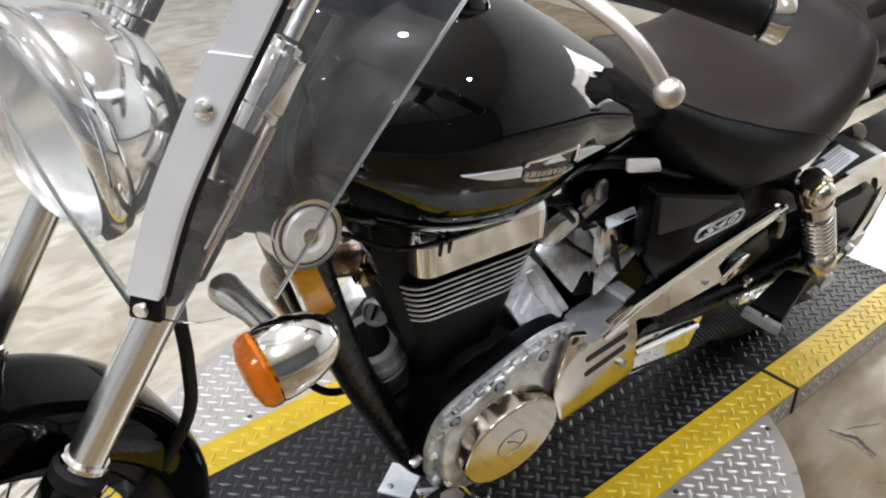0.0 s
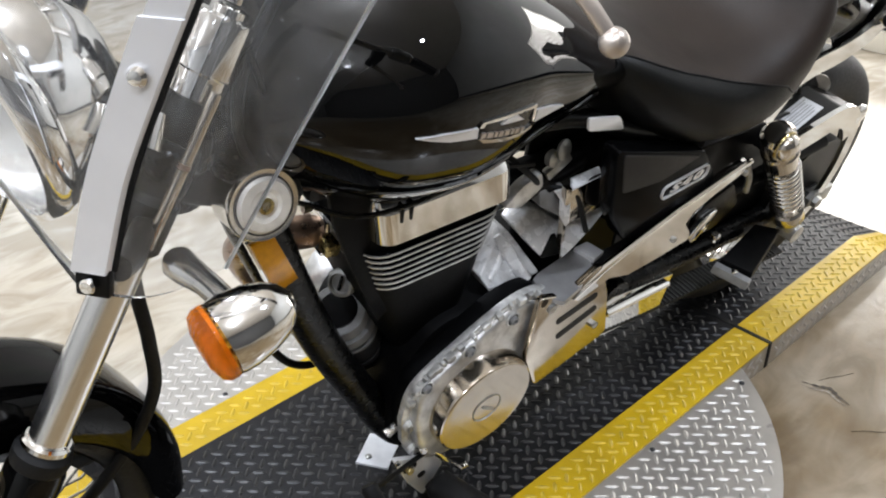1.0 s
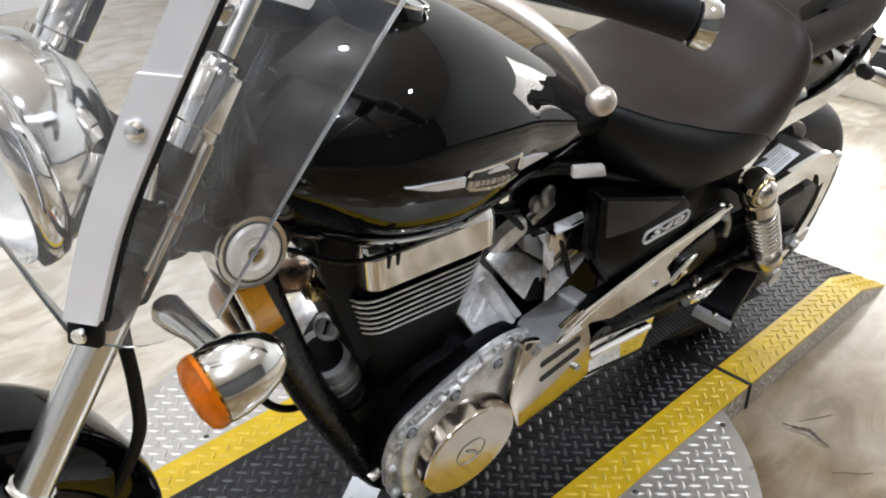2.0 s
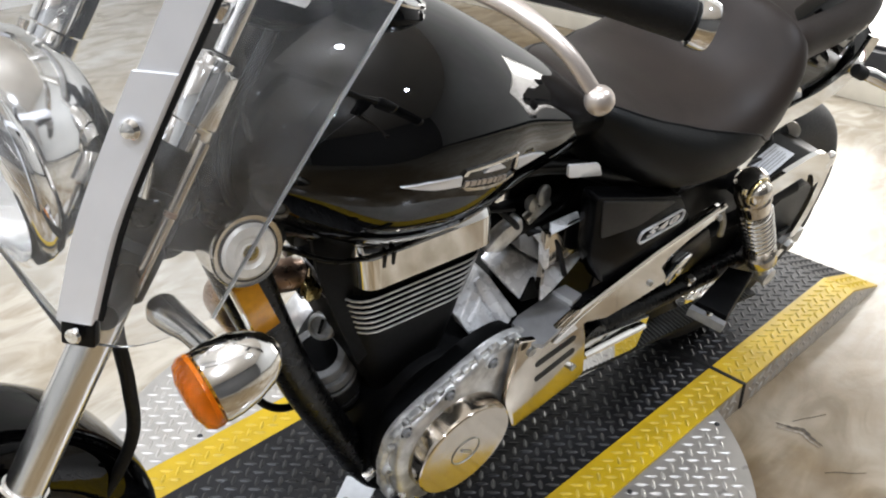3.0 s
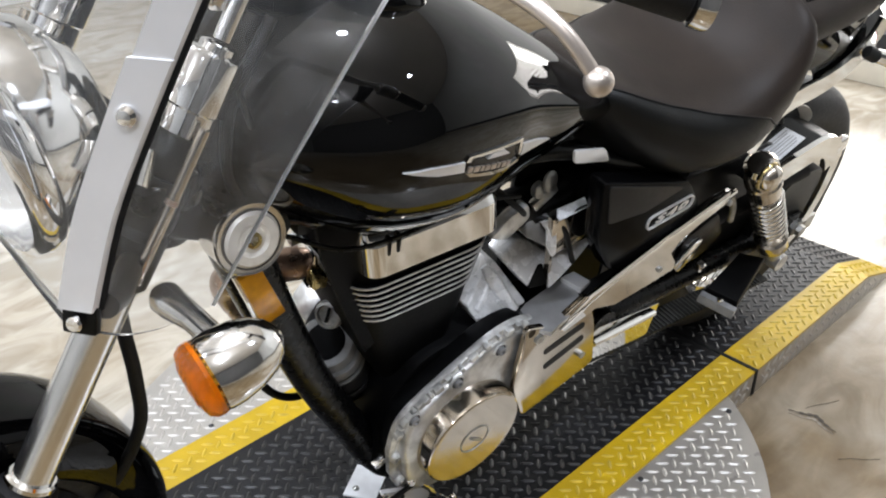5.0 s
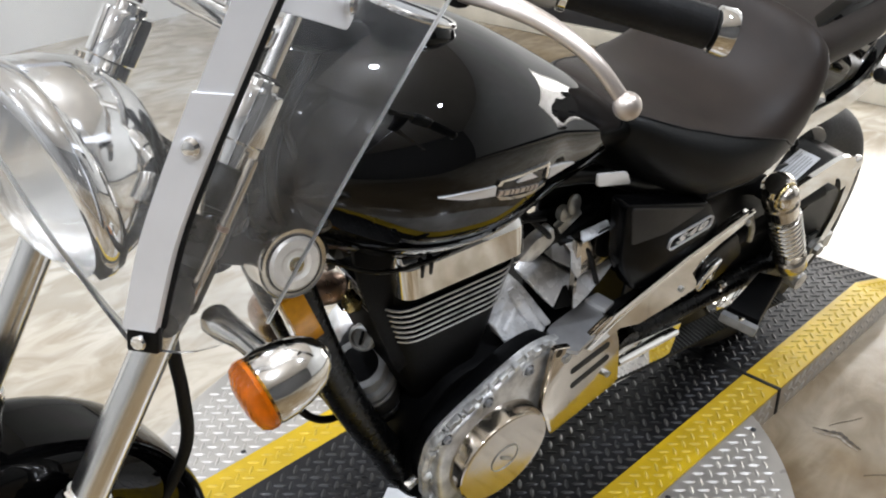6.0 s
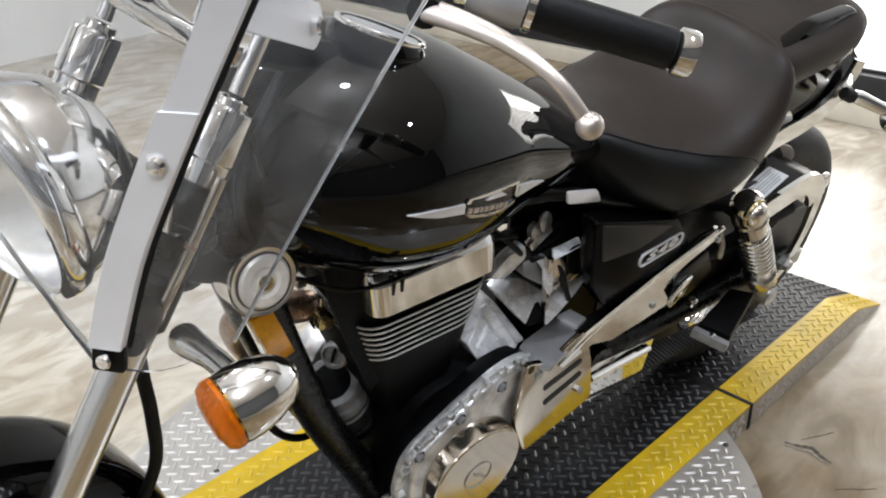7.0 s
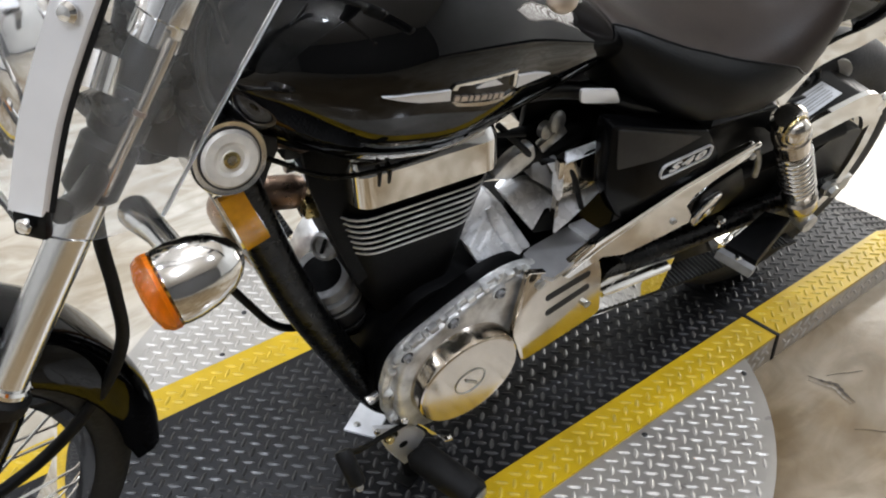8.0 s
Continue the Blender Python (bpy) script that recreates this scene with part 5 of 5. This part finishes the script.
# side cover with its badge
for s in (-1, 1):
    poly = rounded([(-0.580, 0.697), (-0.365, 0.624), (-0.312, 0.560), (-0.302, 0.490), (-0.345, 0.462), (-0.500, 0.503), (-0.548, 0.575)], 0.014)
    c = part("side_cover", slab(poly, s * 0.106, s * 0.1365, "xz", 0.005), COVER_BLACK, bike, "black side cover", smooth=40)
    lid = rounded([(-0.566, 0.687), (-0.378, 0.620), (-0.460, 0.603), (-0.542, 0.612)], 0.006)
    part("upper_facet", slab(lid, s * 0.1330, s * 0.1385, "xz", 0.002), COVER_LIT, c, "upper facet of the black side cover, toned lighter as if lit")
    if s < 0:
        ax, az, bx, bz = -0.446, 0.573, -0.344, 0.584
        ang = -math.degrees(math.atan2(bz - az, bx - ax))
        m = pose((ax + bx) / 2, -0.139, (az + bz) / 2, 0, ang, 0)
        o = rounded([(-0.051, -0.0135), (0.051, -0.0135), (0.051, 0.0135), (-0.051, 0.0135)], 0.012)
        i = rounded([(-0.0490, -0.0115), (0.0490, -0.0115), (0.0490, 0.0115), (-0.0490, 0.0115)], 0.0105)
        bm = bmesh.new()
        for y0 in (-0.0016,):
            va = [[bm.verts.new((p[0], y, p[1])) for p in pl] for pl, y in ((o, 0.002), (o, y0), (i, y0), (i, 0.002))]
            n = len(o)
            for k in range(3):
                for j in range(n):
                    bm.faces.new((va[k][j], va[k][(j + 1) % n], va[k + 1][(j + 1) % n], va[k + 1][j]))
        bmesh.ops.transform(bm, matrix=m, verts=bm.verts)
        part("badge_frame", bm, SATIN, c, "silver oval badge frame")
        txt = bpy.data.curves.new("badge_text", "FONT")
        txt.body, txt.size, txt.extrude, txt.align_x, txt.align_y, txt.shear = "S40", 0.0205, 0.0007, "CENTER", "CENTER", 0.25
        txt.space_character, txt.offset = 1.25, 0.0007
        to = new("badge_text", txt)
        dg = bpy.context.evaluated_depsgraph_get()
        me = bpy.data.meshes.new_from_object(to.evaluated_get(dg))
        bpy.data.objects.remove(to)
        bm = bmesh.new()
        bm.from_mesh(me)
        bmesh.ops.transform(bm, matrix=m @ pose(0, -0.0008, 0, 90, 0, 0) @ Matrix.Diagonal((1.95, 0.92, 1, 1)), verts=bm.verts)
        part("badge_text", bm, BRIGHT, c, "silver badge lettering", smooth=0)

# tank emblem: winged badge with unreadable lettering as bars
def tank_y(x, z):
    """How far out the tank's left side stands."""
    rows = spread([(*r, 0) for r in TANK])
    i = max(1, next((k for k, r in enumerate(rows) if r[0] > x), len(rows) - 1))
    p, q = rows[i - 1], rows[i]
    f = (x - p[0]) / (q[0] - p[0])
    t, b, w = (p[k] + (q[k] - p[k]) * f for k in (1, 2, 3))
    zc = b + (t - b) * TANK_WAIST
    k, e = ((z - zc) / (t - zc), TANK_UPPER) if z > zc else ((zc - z) / (zc - b), tank_lower(x))
    return -w * max(0.0, 1 - min(1, k) ** e) ** (1 / e)


def on_tank(points, lift=0.0026, thick=0.003):
    bm = bmesh.new()
    rows = []
    for off in (thick * 0.3, -lift):
        rows.append([bm.verts.new((x, tank_y(x, z) + off, z)) for x, z in points])
    n = len(points)
    for j in range(n):
        bm.faces.new((rows[0][j], rows[0][(j + 1) % n], rows[1][(j + 1) % n], rows[1][j]))
    bm.faces.new(rows[1])
    return bm


def fine(points, step=0.008):
    out = []
    for a, b in zip(points, points[1:] + points[:1]):
        n = max(1, int(math.hypot(b[0] - a[0], b[1] - a[1]) / step))
        out += [(a[0] + (b[0] - a[0]) * k / n, a[1] + (b[1] - a[1]) * k / n) for k in range(n)]
    return out


E0, E1 = Vector((-0.948, 0.863)), Vector((-0.722, 0.818))


def em(u, v):
    d = E1 - E0
    nrm = Vector((-d.y, d.x)).normalized()
    p = E0 + d * u + nrm * v
    return p.x, p.y


SHAPES = [([em(0.0, 0.0), em(0.14, 0.0035), em(0.33, 0.004), em(0.345, -0.008), em(0.18, -0.006)], SATIN),
          ([em(0.785, 0.002), em(0.95, -0.004), em(1.09, -0.0118), em(1.02, -0.013), em(0.80, -0.0135)], SATIN),
          ([em(0.335, 0.004), em(0.350, 0.0095), em(0.428, 0.0105), em(0.745, 0.0105), em(0.745, 0.0070), em(0.44, 0.0070), em(0.375, 0.0075), em(0.365, 0.003)], CHROME),
          ([em(0.735, 0.0105), em(0.760, 0.010), em(0.788, -0.009), em(0.765, -0.010)], CHROME),
          ([em(0.355, -0.0095), em(0.40, -0.0165), em(0.575, -0.0235), em(0.685, -0.025), em(0.785, -0.0205), em(0.785, -0.0165), em(0.69, -0.0208), em(0.60, -0.0195), em(0.45, -0.0145)], CHROME),
          ([em(0.49, 0.001), em(0.53, 0.0065), em(0.60, 0.0065), em(0.67, -0.002)], SATIN)]
emblem = None
for pts, mat in SHAPES:
    o = part("emblem_bar" if emblem else "emblem", on_tank(fine(pts)), mat, tank, "silver winged tank emblem", smooth=20)
    emblem = emblem or o
u = 0.372
for k, wide in enumerate((0.030, 0.040, 0.024, 0.034, 0.040, 0.026, 0.036, 0.028)):
    v = -0.0072 - 0.0014 * k
    part("letter_bar", on_tank([em(u, v - 0.0030), em(u + wide, v - 0.0038), em(u + wide, v + 0.0022), em(u, v + 0.0030)], 0.0022), LEVER, tank)
    u += wide + 0.012

# small white anchor plate on the deck
anchor = thing("anchor_plate", "small white metal anchor plate screwed to the deck", "plate", pose(-0.79, 0.318, TOP, 0, 0, 32))
part("plate", box((0, 0, 0.003), (0.075, 0.06, 0.005), 0.001), WHITE_TAG, anchor)
part("screw", lathe([(0.006, 0), (0.006, 0.002), (0.004, 0.0035), (0.001, 0.004)], (-0.02, 0.012, 0.0055), (0, 0, 1), 12), STEEL, anchor)

# carburettor side: bright castings behind the cylinder
intake = part("intake_body", tube(curve([(-0.70, -0.03, 0.60), (-0.62, -0.035, 0.60), (-0.54, -0.03, 0.61)]), [0.03] * 13, 16), PAINT_SATIN, bike, "black carburettor body")


def folded(rows, thick=0.004):
    """A sheet bent along its length: rows of two (x, y, z) ends, thickened inwards."""
    bm = bmesh.new()
    a = [[Vector(p) for p in r] for r in rows]
    grid = [[[bm.verts.new(p + Vector((0, thick * k, -thick * 0.4 * k))) for p in r] for r in a] for k in (0, 1)]
    n = len(rows)
    for k in (0, 1):
        for i in range(n - 1):
            bm.faces.new((grid[k][i][0], grid[k][i][1], grid[k][i + 1][1], grid[k][i + 1][0]))
    for i in range(n - 1):
        for j in (0, 1):
            bm.faces.new((grid[0][i][j], grid[0][i + 1][j], grid[1][i + 1][j], grid[1][i][j]))
    for i in (0, n - 1):
        bm.faces.new((grid[0][i][0], grid[0][i][1], grid[1][i][1], grid[1][i][0]))
    return bm


bracket = part("bracket_plate", slab([(-0.585, 0.597), (-0.527, 0.602), (-0.502, 0.532), (-0.575, 0.527)], -0.080, -0.084, "xz", 0.0008), BRUSHED, intake, "bright folded bracket plate")
part("bracket_hole", slab(rounded([(-0.556, 0.606), (-0.520, 0.606), (-0.496, 0.545), (-0.522, 0.540), (-0.548, 0.560)], 0.014), -0.0835, -0.0852, "xz"), PAINT_SATIN, intake, "dark cut-out in the bracket")
part("top_flange", folded([[(-0.587, -0.087, 0.598), (-0.529, -0.087, 0.603)], [(-0.575, -0.072, 0.605), (-0.521, -0.072, 0.606)]], 0.003), POLISHED, intake, "polished top flange of the bracket")
part("lower_flange", cant(slab([(-0.563, 0.513), (-0.487, 0.518), (-0.485, 0.507), (-0.508, 0.500), (-0.559, 0.487), (-0.586, 0.482)], -0.085, -0.081, "xz", 0.0008), 0.50, 1.0), POLISHED, intake, "polished lower flange of the bracket")
part("bracket_post", slab([(-0.600, 0.606), (-0.589, 0.604), (-0.580, 0.534), (-0.566, 0.462), (-0.573, 0.462), (-0.586, 0.536)], -0.078, -0.088, "xz", 0.001), BRUSHED, intake, "thin edge of the bracket")
part("hook_plate", cant(slab(rounded([(-0.607, 0.595), (-0.590, 0.594), (-0.581, 0.583), (-0.590, 0.552), (-0.599, 0.548), (-0.605, 0.563), (-0.599, 0.582)], 0.002), -0.086, -0.090, "xz", 0.001), 0.57, 0.6), POLISHED, intake, "bright hooked plate edge")
part("side_box", cant(slab(rounded([(-0.625, 0.607), (-0.598, 0.609), (-0.575, 0.582), (-0.592, 0.550), (-0.630, 0.576)], 0.004), -0.040, -0.072, "xz", 0.003), 0.58, 0.5), GREY_CAST, intake, "grey cast carburettor side box")
part("box_slot", cant(slab(rounded([(-0.618, 0.600), (-0.600, 0.601), (-0.592, 0.592), (-0.612, 0.590)], 0.003), -0.0715, -0.0735, "xz"), 0.58, 0.5), PAINT_SATIN, intake)
part("cast_block", cant(slab(rounded([(-0.640, 0.519), (-0.601, 0.531), (-0.590, 0.529), (-0.553, 0.502), (-0.560, 0.487), (-0.575, 0.490), (-0.608, 0.475)], 0.004), -0.030, -0.064, "xz", 0.004), 0.50, 1.0), POLISHED, intake, "bright cast block")
part("block_tooth", cant(slab([(-0.613, 0.480), (-0.581, 0.497), (-0.574, 0.497), (-0.578, 0.476)], -0.062, -0.068, "xz", 0.001), 0.50, 1.0), PAINT_SATIN, intake)
part("starter_shell", cant(slab(rounded([(-0.640, 0.500), (-0.676, 0.478), (-0.704, 0.461), (-0.694, 0.439), (-0.637, 0.437), (-0.600, 0.439), (-0.629, 0.492)], 0.004), -0.020, -0.060, "xz", 0.004), 0.46, 1.0), POLISHED, intake, "bright cast starter shell", smooth=25)
part("starter_rib", tube([(-0.656, -0.030, 0.498), (-0.650, -0.044, 0.484), (-0.632, -0.084, 0.442)], [0.006, 0.010, 0.0105], 14), POLISHED, intake, "round rib of the starter shell", smooth=60)
part("starter_foot", cant(slab([(-0.697, 0.447), (-0.690, 0.425), (-0.640, 0.424), (-0.645, 0.441)], -0.060, -0.064, "xz", 0.001), 0.46, 1.0), GREY_CAST, intake)
for k in range(3):
    part("shell_flute", cant(tube([(-0.690 + 0.010 * k, -0.061, 0.455 + 0.004 * k), (-0.668 + 0.010 * k, -0.061, 0.466 + 0.007 * k)], 0.0028, 8), 0.46, 1.0), POLISHED, intake)
part("lever_casting", slab(rounded([(-0.700, 0.600), (-0.672, 0.628), (-0.640, 0.640), (-0.630, 0.612), (-0.668, 0.586)], 0.008), -0.055, -0.072, "xz", 0.003), CAST, intake, "grey cast lever")
part("ring_clip", lathe([(0.010, 0.0), (0.015, 0.002), (0.015, 0.006), (0.010, 0.008)], (-0.612, -0.070, 0.668), (0.2, -1, 0.3), 20), STEEL, intake)
part("clutch_arm", box((-0.60, -0.06, 0.63), (0.045, 0.012, 0.018), 0.003, pose(0, 0, 0, 0, -35, 0)), STEEL, intake)
part("spigot", lathe([(0.008, 0), (0.012, 0.003), (0.012, 0.012), (0.006, 0.014), (0.001, 0.014)], (-0.625, -0.062, 0.655), (0.1, -1, 0.2), 14), STEEL, intake)
part("tank_tab", slab(rounded([(-0.616, 0.722), (-0.622, 0.744), (-0.558, 0.727), (-0.543, 0.702)], 0.006), -0.104, -0.108, "xz", 0.001), SATIN, bike, "pale metal tank tab")
part("inner_plate", slab(rounded([(-0.60, 0.30), (-0.30, 0.30), (-0.30, 0.64), (-0.62, 0.68)], 0.02), -0.020, -0.010, "xz", 0.002), PAINT_SATIN, bike, "black inner frame plate")
part("battery_box", box((-0.37, 0, 0.56), (0.20, 0.16, 0.16), 0.01), PAINT_SATIN, bike, "black battery box")

# exhaust and right-hand pieces seen between the frame tubes
header = part("exhaust_header", tube(curve([(-0.88, 0.03, 0.574), (-0.93, 0.035, 0.578), (-0.975, 0.05, 0.576), (-1.002, 0.08, 0.550), (-0.992, 0.115, 0.49), (-0.930, 0.140, 0.36), (-0.86, 0.142, 0.25), (-0.70, 0.14, 0.21), (-0.40, 0.145, 0.22)]), 0.0225, 20), BROWN_PIPE, bike, "heat-tinted exhaust header", smooth=60)
part("flange", box((-0.925, 0.018, 0.592), (0.020, 0.044, 0.056), 0.004, pose(0, 0, 0, 0, 8, -6)), CHROME, header, "chrome exhaust flange")
part("flange_nut", box((-0.932, -0.010, 0.586), (0.020, 0.020, 0.018), 0.003, pose(0, 0, 0, 0, 10, 0)), BRASS, header, "brass flange nut")
part("flange_nut", lathe([(0.008, 0), (0.008, 0.012), (0.001, 0.013)], (-0.934, 0.035, 0.622), (-1, 0, 0), 6), STEEL, header)
part("silencer", tube(curve([(-0.40, 0.145, 0.22), (-0.20, 0.15, 0.235), (0.30, 0.155, 0.28)]), [0.03] + [0.043] * 12, 20), CHROME, header, "chrome silencer", smooth=60)
right_cover = part("right_cover", slab(rounded([(-0.90, 0.26), (-0.88, 0.42), (-0.78, 0.46), (-0.62, 0.44), (-0.60, 0.26), (-0.72, 0.18), (-0.84, 0.18)], 0.05), 0.09, 0.145, "xz", 0.012), ALU, engine, "polished right engine cover")
part("timing_housing", lathe([(0.020, -0.03), (0.020, 0.008), (0.0185, 0.013), (0.0150, 0.014), (0.0140, 0.009), (0.001, 0.009)], (-0.900, 0.000, 0.500), (-0.80, -0.45, 0.40), 32), CAST, engine, "bright cast round housing", smooth=40)
part("housing_slot", box((-0.9095, -0.0055, 0.5055), (0.003, 0.004, 0.022), 0.001, pose(0, 0, 0, 0, 22, 25)), PAINT_SATIN, engine)
CAN, CAN_UP = Vector((-0.885, 0.004, 0.394)), (-0.42, -0.10, 1)
can = part("oil_filter_housing", lathe([(0.02, -0.085), (0.036, -0.080), (0.038, -0.02), (0.0365, 0.05), (0.028, 0.062), (0.001, 0.063)], CAN, CAN_UP, 32), ENGINE, engine, "black ribbed filter housing", smooth=40)
for z, h, r, mat in ((0.050, 0.011, 0.0400, GREY_CAST), (0.028, 0.009, 0.0455, GREY_CAST), (0.012, 0.004, 0.0415, PAINT_SATIN), (0.003, 0.003, 0.0440, GREY_PLASTIC), (-0.020, 0.016, 0.0425, DARK_CAST), (-0.052, 0.006, 0.0410, DARK_CAST)):
    part("band", lathe([(0.034, z - h), (r - 0.001, z - h), (r, z - h + 0.001), (r, z + h - 0.001), (r - 0.001, z + h), (0.034, z + h)], CAN, CAN_UP, 32), mat, can, smooth=30)
brake = part("brake_pedal", tube(curve([(-0.74, 0.16, 0.24), (-0.82, 0.19, 0.27), (-0.86, 0.20, 0.31), (-0.875, 0.20, 0.342)]), 0.009, 10), CHROME, bike, "chrome brake pedal", smooth=60)
part("pedal_pad", box((-0.878, 0.20, 0.350), (0.03, 0.055, 0.014), 0.004, pose(0, 0, 0, 0, -35, 0)), RUBBER, brake, "ribbed black pedal pad")
for k in range(6):
    part("pad_rib", box((-0.878 - 0.002, 0.178 + 0.009 * k, 0.3585), (0.026, 0.003, 0.003), 0, pose(0, 0, 0, 0, -35, 0)), RUBBER, brake)

# stand, foot controls and rear pegs
stand = part("side_stand", tube(curve([(-0.79, -0.08, 0.165), (-0.795, -0.10, 0.12), (-0.80, -0.12, 0.075), (-0.80, -0.135, 0.043)]), 0.011, 12), PAINT_SATIN, bike, "black side stand, folded out", smooth=60)
part("stand_foot", box((-0.80, -0.137, 0.0385), (0.05, 0.034, 0.008), 0.003, pose(0, 0, 0, -14, 0, 25)), PAINT_SATIN, stand)
peg = part("front_peg", tube([(-0.803, -0.150, 0.131), (-0.803, -0.158, 0.130), (-0.783, -0.21, 0.129), (-0.764, -0.256, 0.128), (-0.762, -0.262, 0.128)], [0.020, 0.0255, 0.026, 0.0255, 0.021], 20), RUBBER, bike, "black rubber foot peg")
part("peg_cap", lathe([(0.017, 0), (0.018, 0.003), (0.012, 0.007), (0.001, 0.008)], (-0.762, -0.262, 0.128), (0.38, -0.92, 0), 20), STEEL, peg)
part("peg_bracket", slab(rounded([(-0.888, 0.238), (-0.80, 0.180), (-0.782, 0.150), (-0.812, 0.078), (-0.852, 0.150)], 0.012), -0.130, -0.138, "xz", 0.001), SATIN, peg, "bright drilled peg bracket")
part("bracket_hole", lathe([(0.0125, 0), (0.0125, 0.0014), (0.001, 0.0014)], (-0.852, -0.138, 0.192), (0, -1, 0), 20), PAINT_SATIN, peg)
part("bracket_hole", lathe([(0.0075, 0), (0.0075, 0.0014), (0.001, 0.0014)], (-0.825, -0.138, 0.152), (0, -1, 0), 16), PAINT_SATIN, peg)
bolt_head((-0.852, -0.1395, 0.192), (0, -1, 0), 0.006, STEEL, peg)
bolt_head((-0.880, -0.138, 0.228), (0, -1, 0), 0.005, CHROME, peg)
part("stand_lug", box((-0.866, -0.1, 0.255), (0.022, 0.012, 0.014), 0.003, pose(0, 0, 0, 0, -30, 0)), SOFT_CHROME, stand, "bright stand lug")
part("link_rod", tube([(-0.815, -0.145, 0.213), (-0.723, -0.15, 0.081)], 0.0042, 10), CHROME, peg, "chrome link rod")
for place, r, mat in (((-0.859, -0.145, 0.2), 0.0065, BRASS), ((-0.746, -0.15, 0.127), 0.0075, CHROME), ((-0.835, -0.142, 0.232), 0.0060, CHROME)):
    bolt_head(place, (-0.2, -1, 0.25), r, mat, peg, "nut")
part("clevis", slab(rounded([(-0.765, 0.150), (-0.748, 0.142), (-0.735, 0.085), (-0.748, 0.080)], 0.006), -0.155, -0.163, "xz", 0.001), CHROME, peg, "chrome clevis")
shift = part("shift_lever", tube(curve([(-0.80, -0.13, 0.20), (-0.885, -0.150, 0.225), (-0.93, -0.168, 0.255), (-0.958, -0.180, 0.292)]), 0.0042, 10), PAINT_SATIN, bike, "black shift lever", smooth=60)
part("shift_rubber", tube([(-0.963, -0.180, 0.298), (-0.963, -0.184, 0.295), (-0.957, -0.214, 0.263), (-0.957, -0.217, 0.260)], [0.010, 0.0125, 0.0125, 0.010], 16), RUBBER, shift, "black rubber toe peg")
part("shift_tip", ball(Vector((-0.956, -0.220, 0.257)), 0.006), STEEL, shift, smooth=80)

for s in (-1, 1):
    rp = part("rear_peg", slab([(-0.088, s * 0.134), (-0.056, s * 0.170), (-0.204, s * 0.219), (-0.224, s * 0.164)], 0.326, 0.360, "xy", 0.006), ENGINE, bike, "black rubber pillion peg, folded")
    part("peg_bracket", slab(rounded([(-0.30, 0.47), (-0.22, 0.50), (-0.18, 0.44), (-0.23, 0.40), (-0.29, 0.41)], 0.012), s * 0.118, s * 0.128, "xz", 0.002), PAINT_SATIN, rp, "black peg bracket")
    part("peg_tip", slab([(-0.205, s * 0.223), (-0.226, s * 0.160), (-0.240, s * 0.164), (-0.219, s * 0.227)], 0.332, 0.350, "xy", 0.003), GREY_CAST, rp, "grey metal peg tip")
    part("tip_bolt", lathe([(0.006, 0), (0.006, 0.003), (0.001, 0.004)], (-0.222, s * 0.195, 0.352), (0, 0, 1), 12), CHROME, rp)
    part("peg_pivot", slab(rounded([(-0.318, 0.428), (-0.285, 0.462), (-0.258, 0.470), (-0.268, 0.432), (-0.300, 0.408)], 0.008), s * 0.128, s * 0.140, "xz", 0.003), SOFT_CHROME, rp, "chrome pivot lug")
    part("peg_bolt", lathe([(0.010, 0), (0.010, 0.010), (0.007, 0.013), (0.001, 0.014)], (-0.245, s * 0.142, 0.405), (0, s, 0), 16), CHROME, rp)
    part("hanger", tube(curve([(-0.20, s * 0.125, 0.53), (-0.185, s * 0.13, 0.50), (-0.175, s * 0.13, 0.468)]), 0.006, 8), STEEL, rp)

# hoses and cables
for name, label, r, pts in (("brake_hose", "black rubber brake hose", 0.0075, [(-1.175, -0.02, 0.78), (-1.190, -0.06, 0.70), (-1.188, -0.07, 0.62), (-1.190, -0.065, 0.53), (-1.225, -0.055, 0.44), (-1.30, -0.06, 0.37), (-1.40, -0.07, 0.33)]),
                            ("clutch_cable", "black clutch cable", 0.0032, [(-1.076, -0.080, 0.965), (-1.067, -0.080, 0.930), (-1.054, -0.080, 0.886), (-1.040, -0.080, 0.845), (-1.0, -0.085, 0.775), (-0.96, -0.07, 0.73), (-0.80, -0.07, 0.70), (-0.66, -0.07, 0.66)]),
                            ("wiring_loom", "black wiring loom", 0.006, [(-1.02, -0.05, 0.98), (-1.075, -0.07, 0.90), (-1.06, -0.06, 0.80), (-0.98, -0.05, 0.74)]),
                            ("breather_hose", "black breather hose", 0.0045, [(-0.70, -0.06, 0.68), (-0.66, -0.075, 0.64), (-0.62, -0.06, 0.60), (-0.57, -0.08, 0.58), (-0.53, -0.09, 0.50)]),
                            ("drain_hose", "black drain hose", 0.006, [(-1.029, 0.03, 0.452), (-1.001, 0.03, 0.399), (-0.968, 0.03, 0.341), (-0.932, 0.03, 0.312), (-0.89, 0.03, 0.31)])):
    part(name, tube(curve(pts, 8), r, 10), RUBBER, bike, label, smooth=70)
part("cable_ferrule", tube([(-1.046, -0.083, 0.851), (-1.044, -0.083, 0.847), (-1.032, -0.081, 0.823), (-1.030, -0.081, 0.819)], [0.0015, 0.0040, 0.0036, 0.0012], 12), SATIN, bike, "pale cable ferrule")
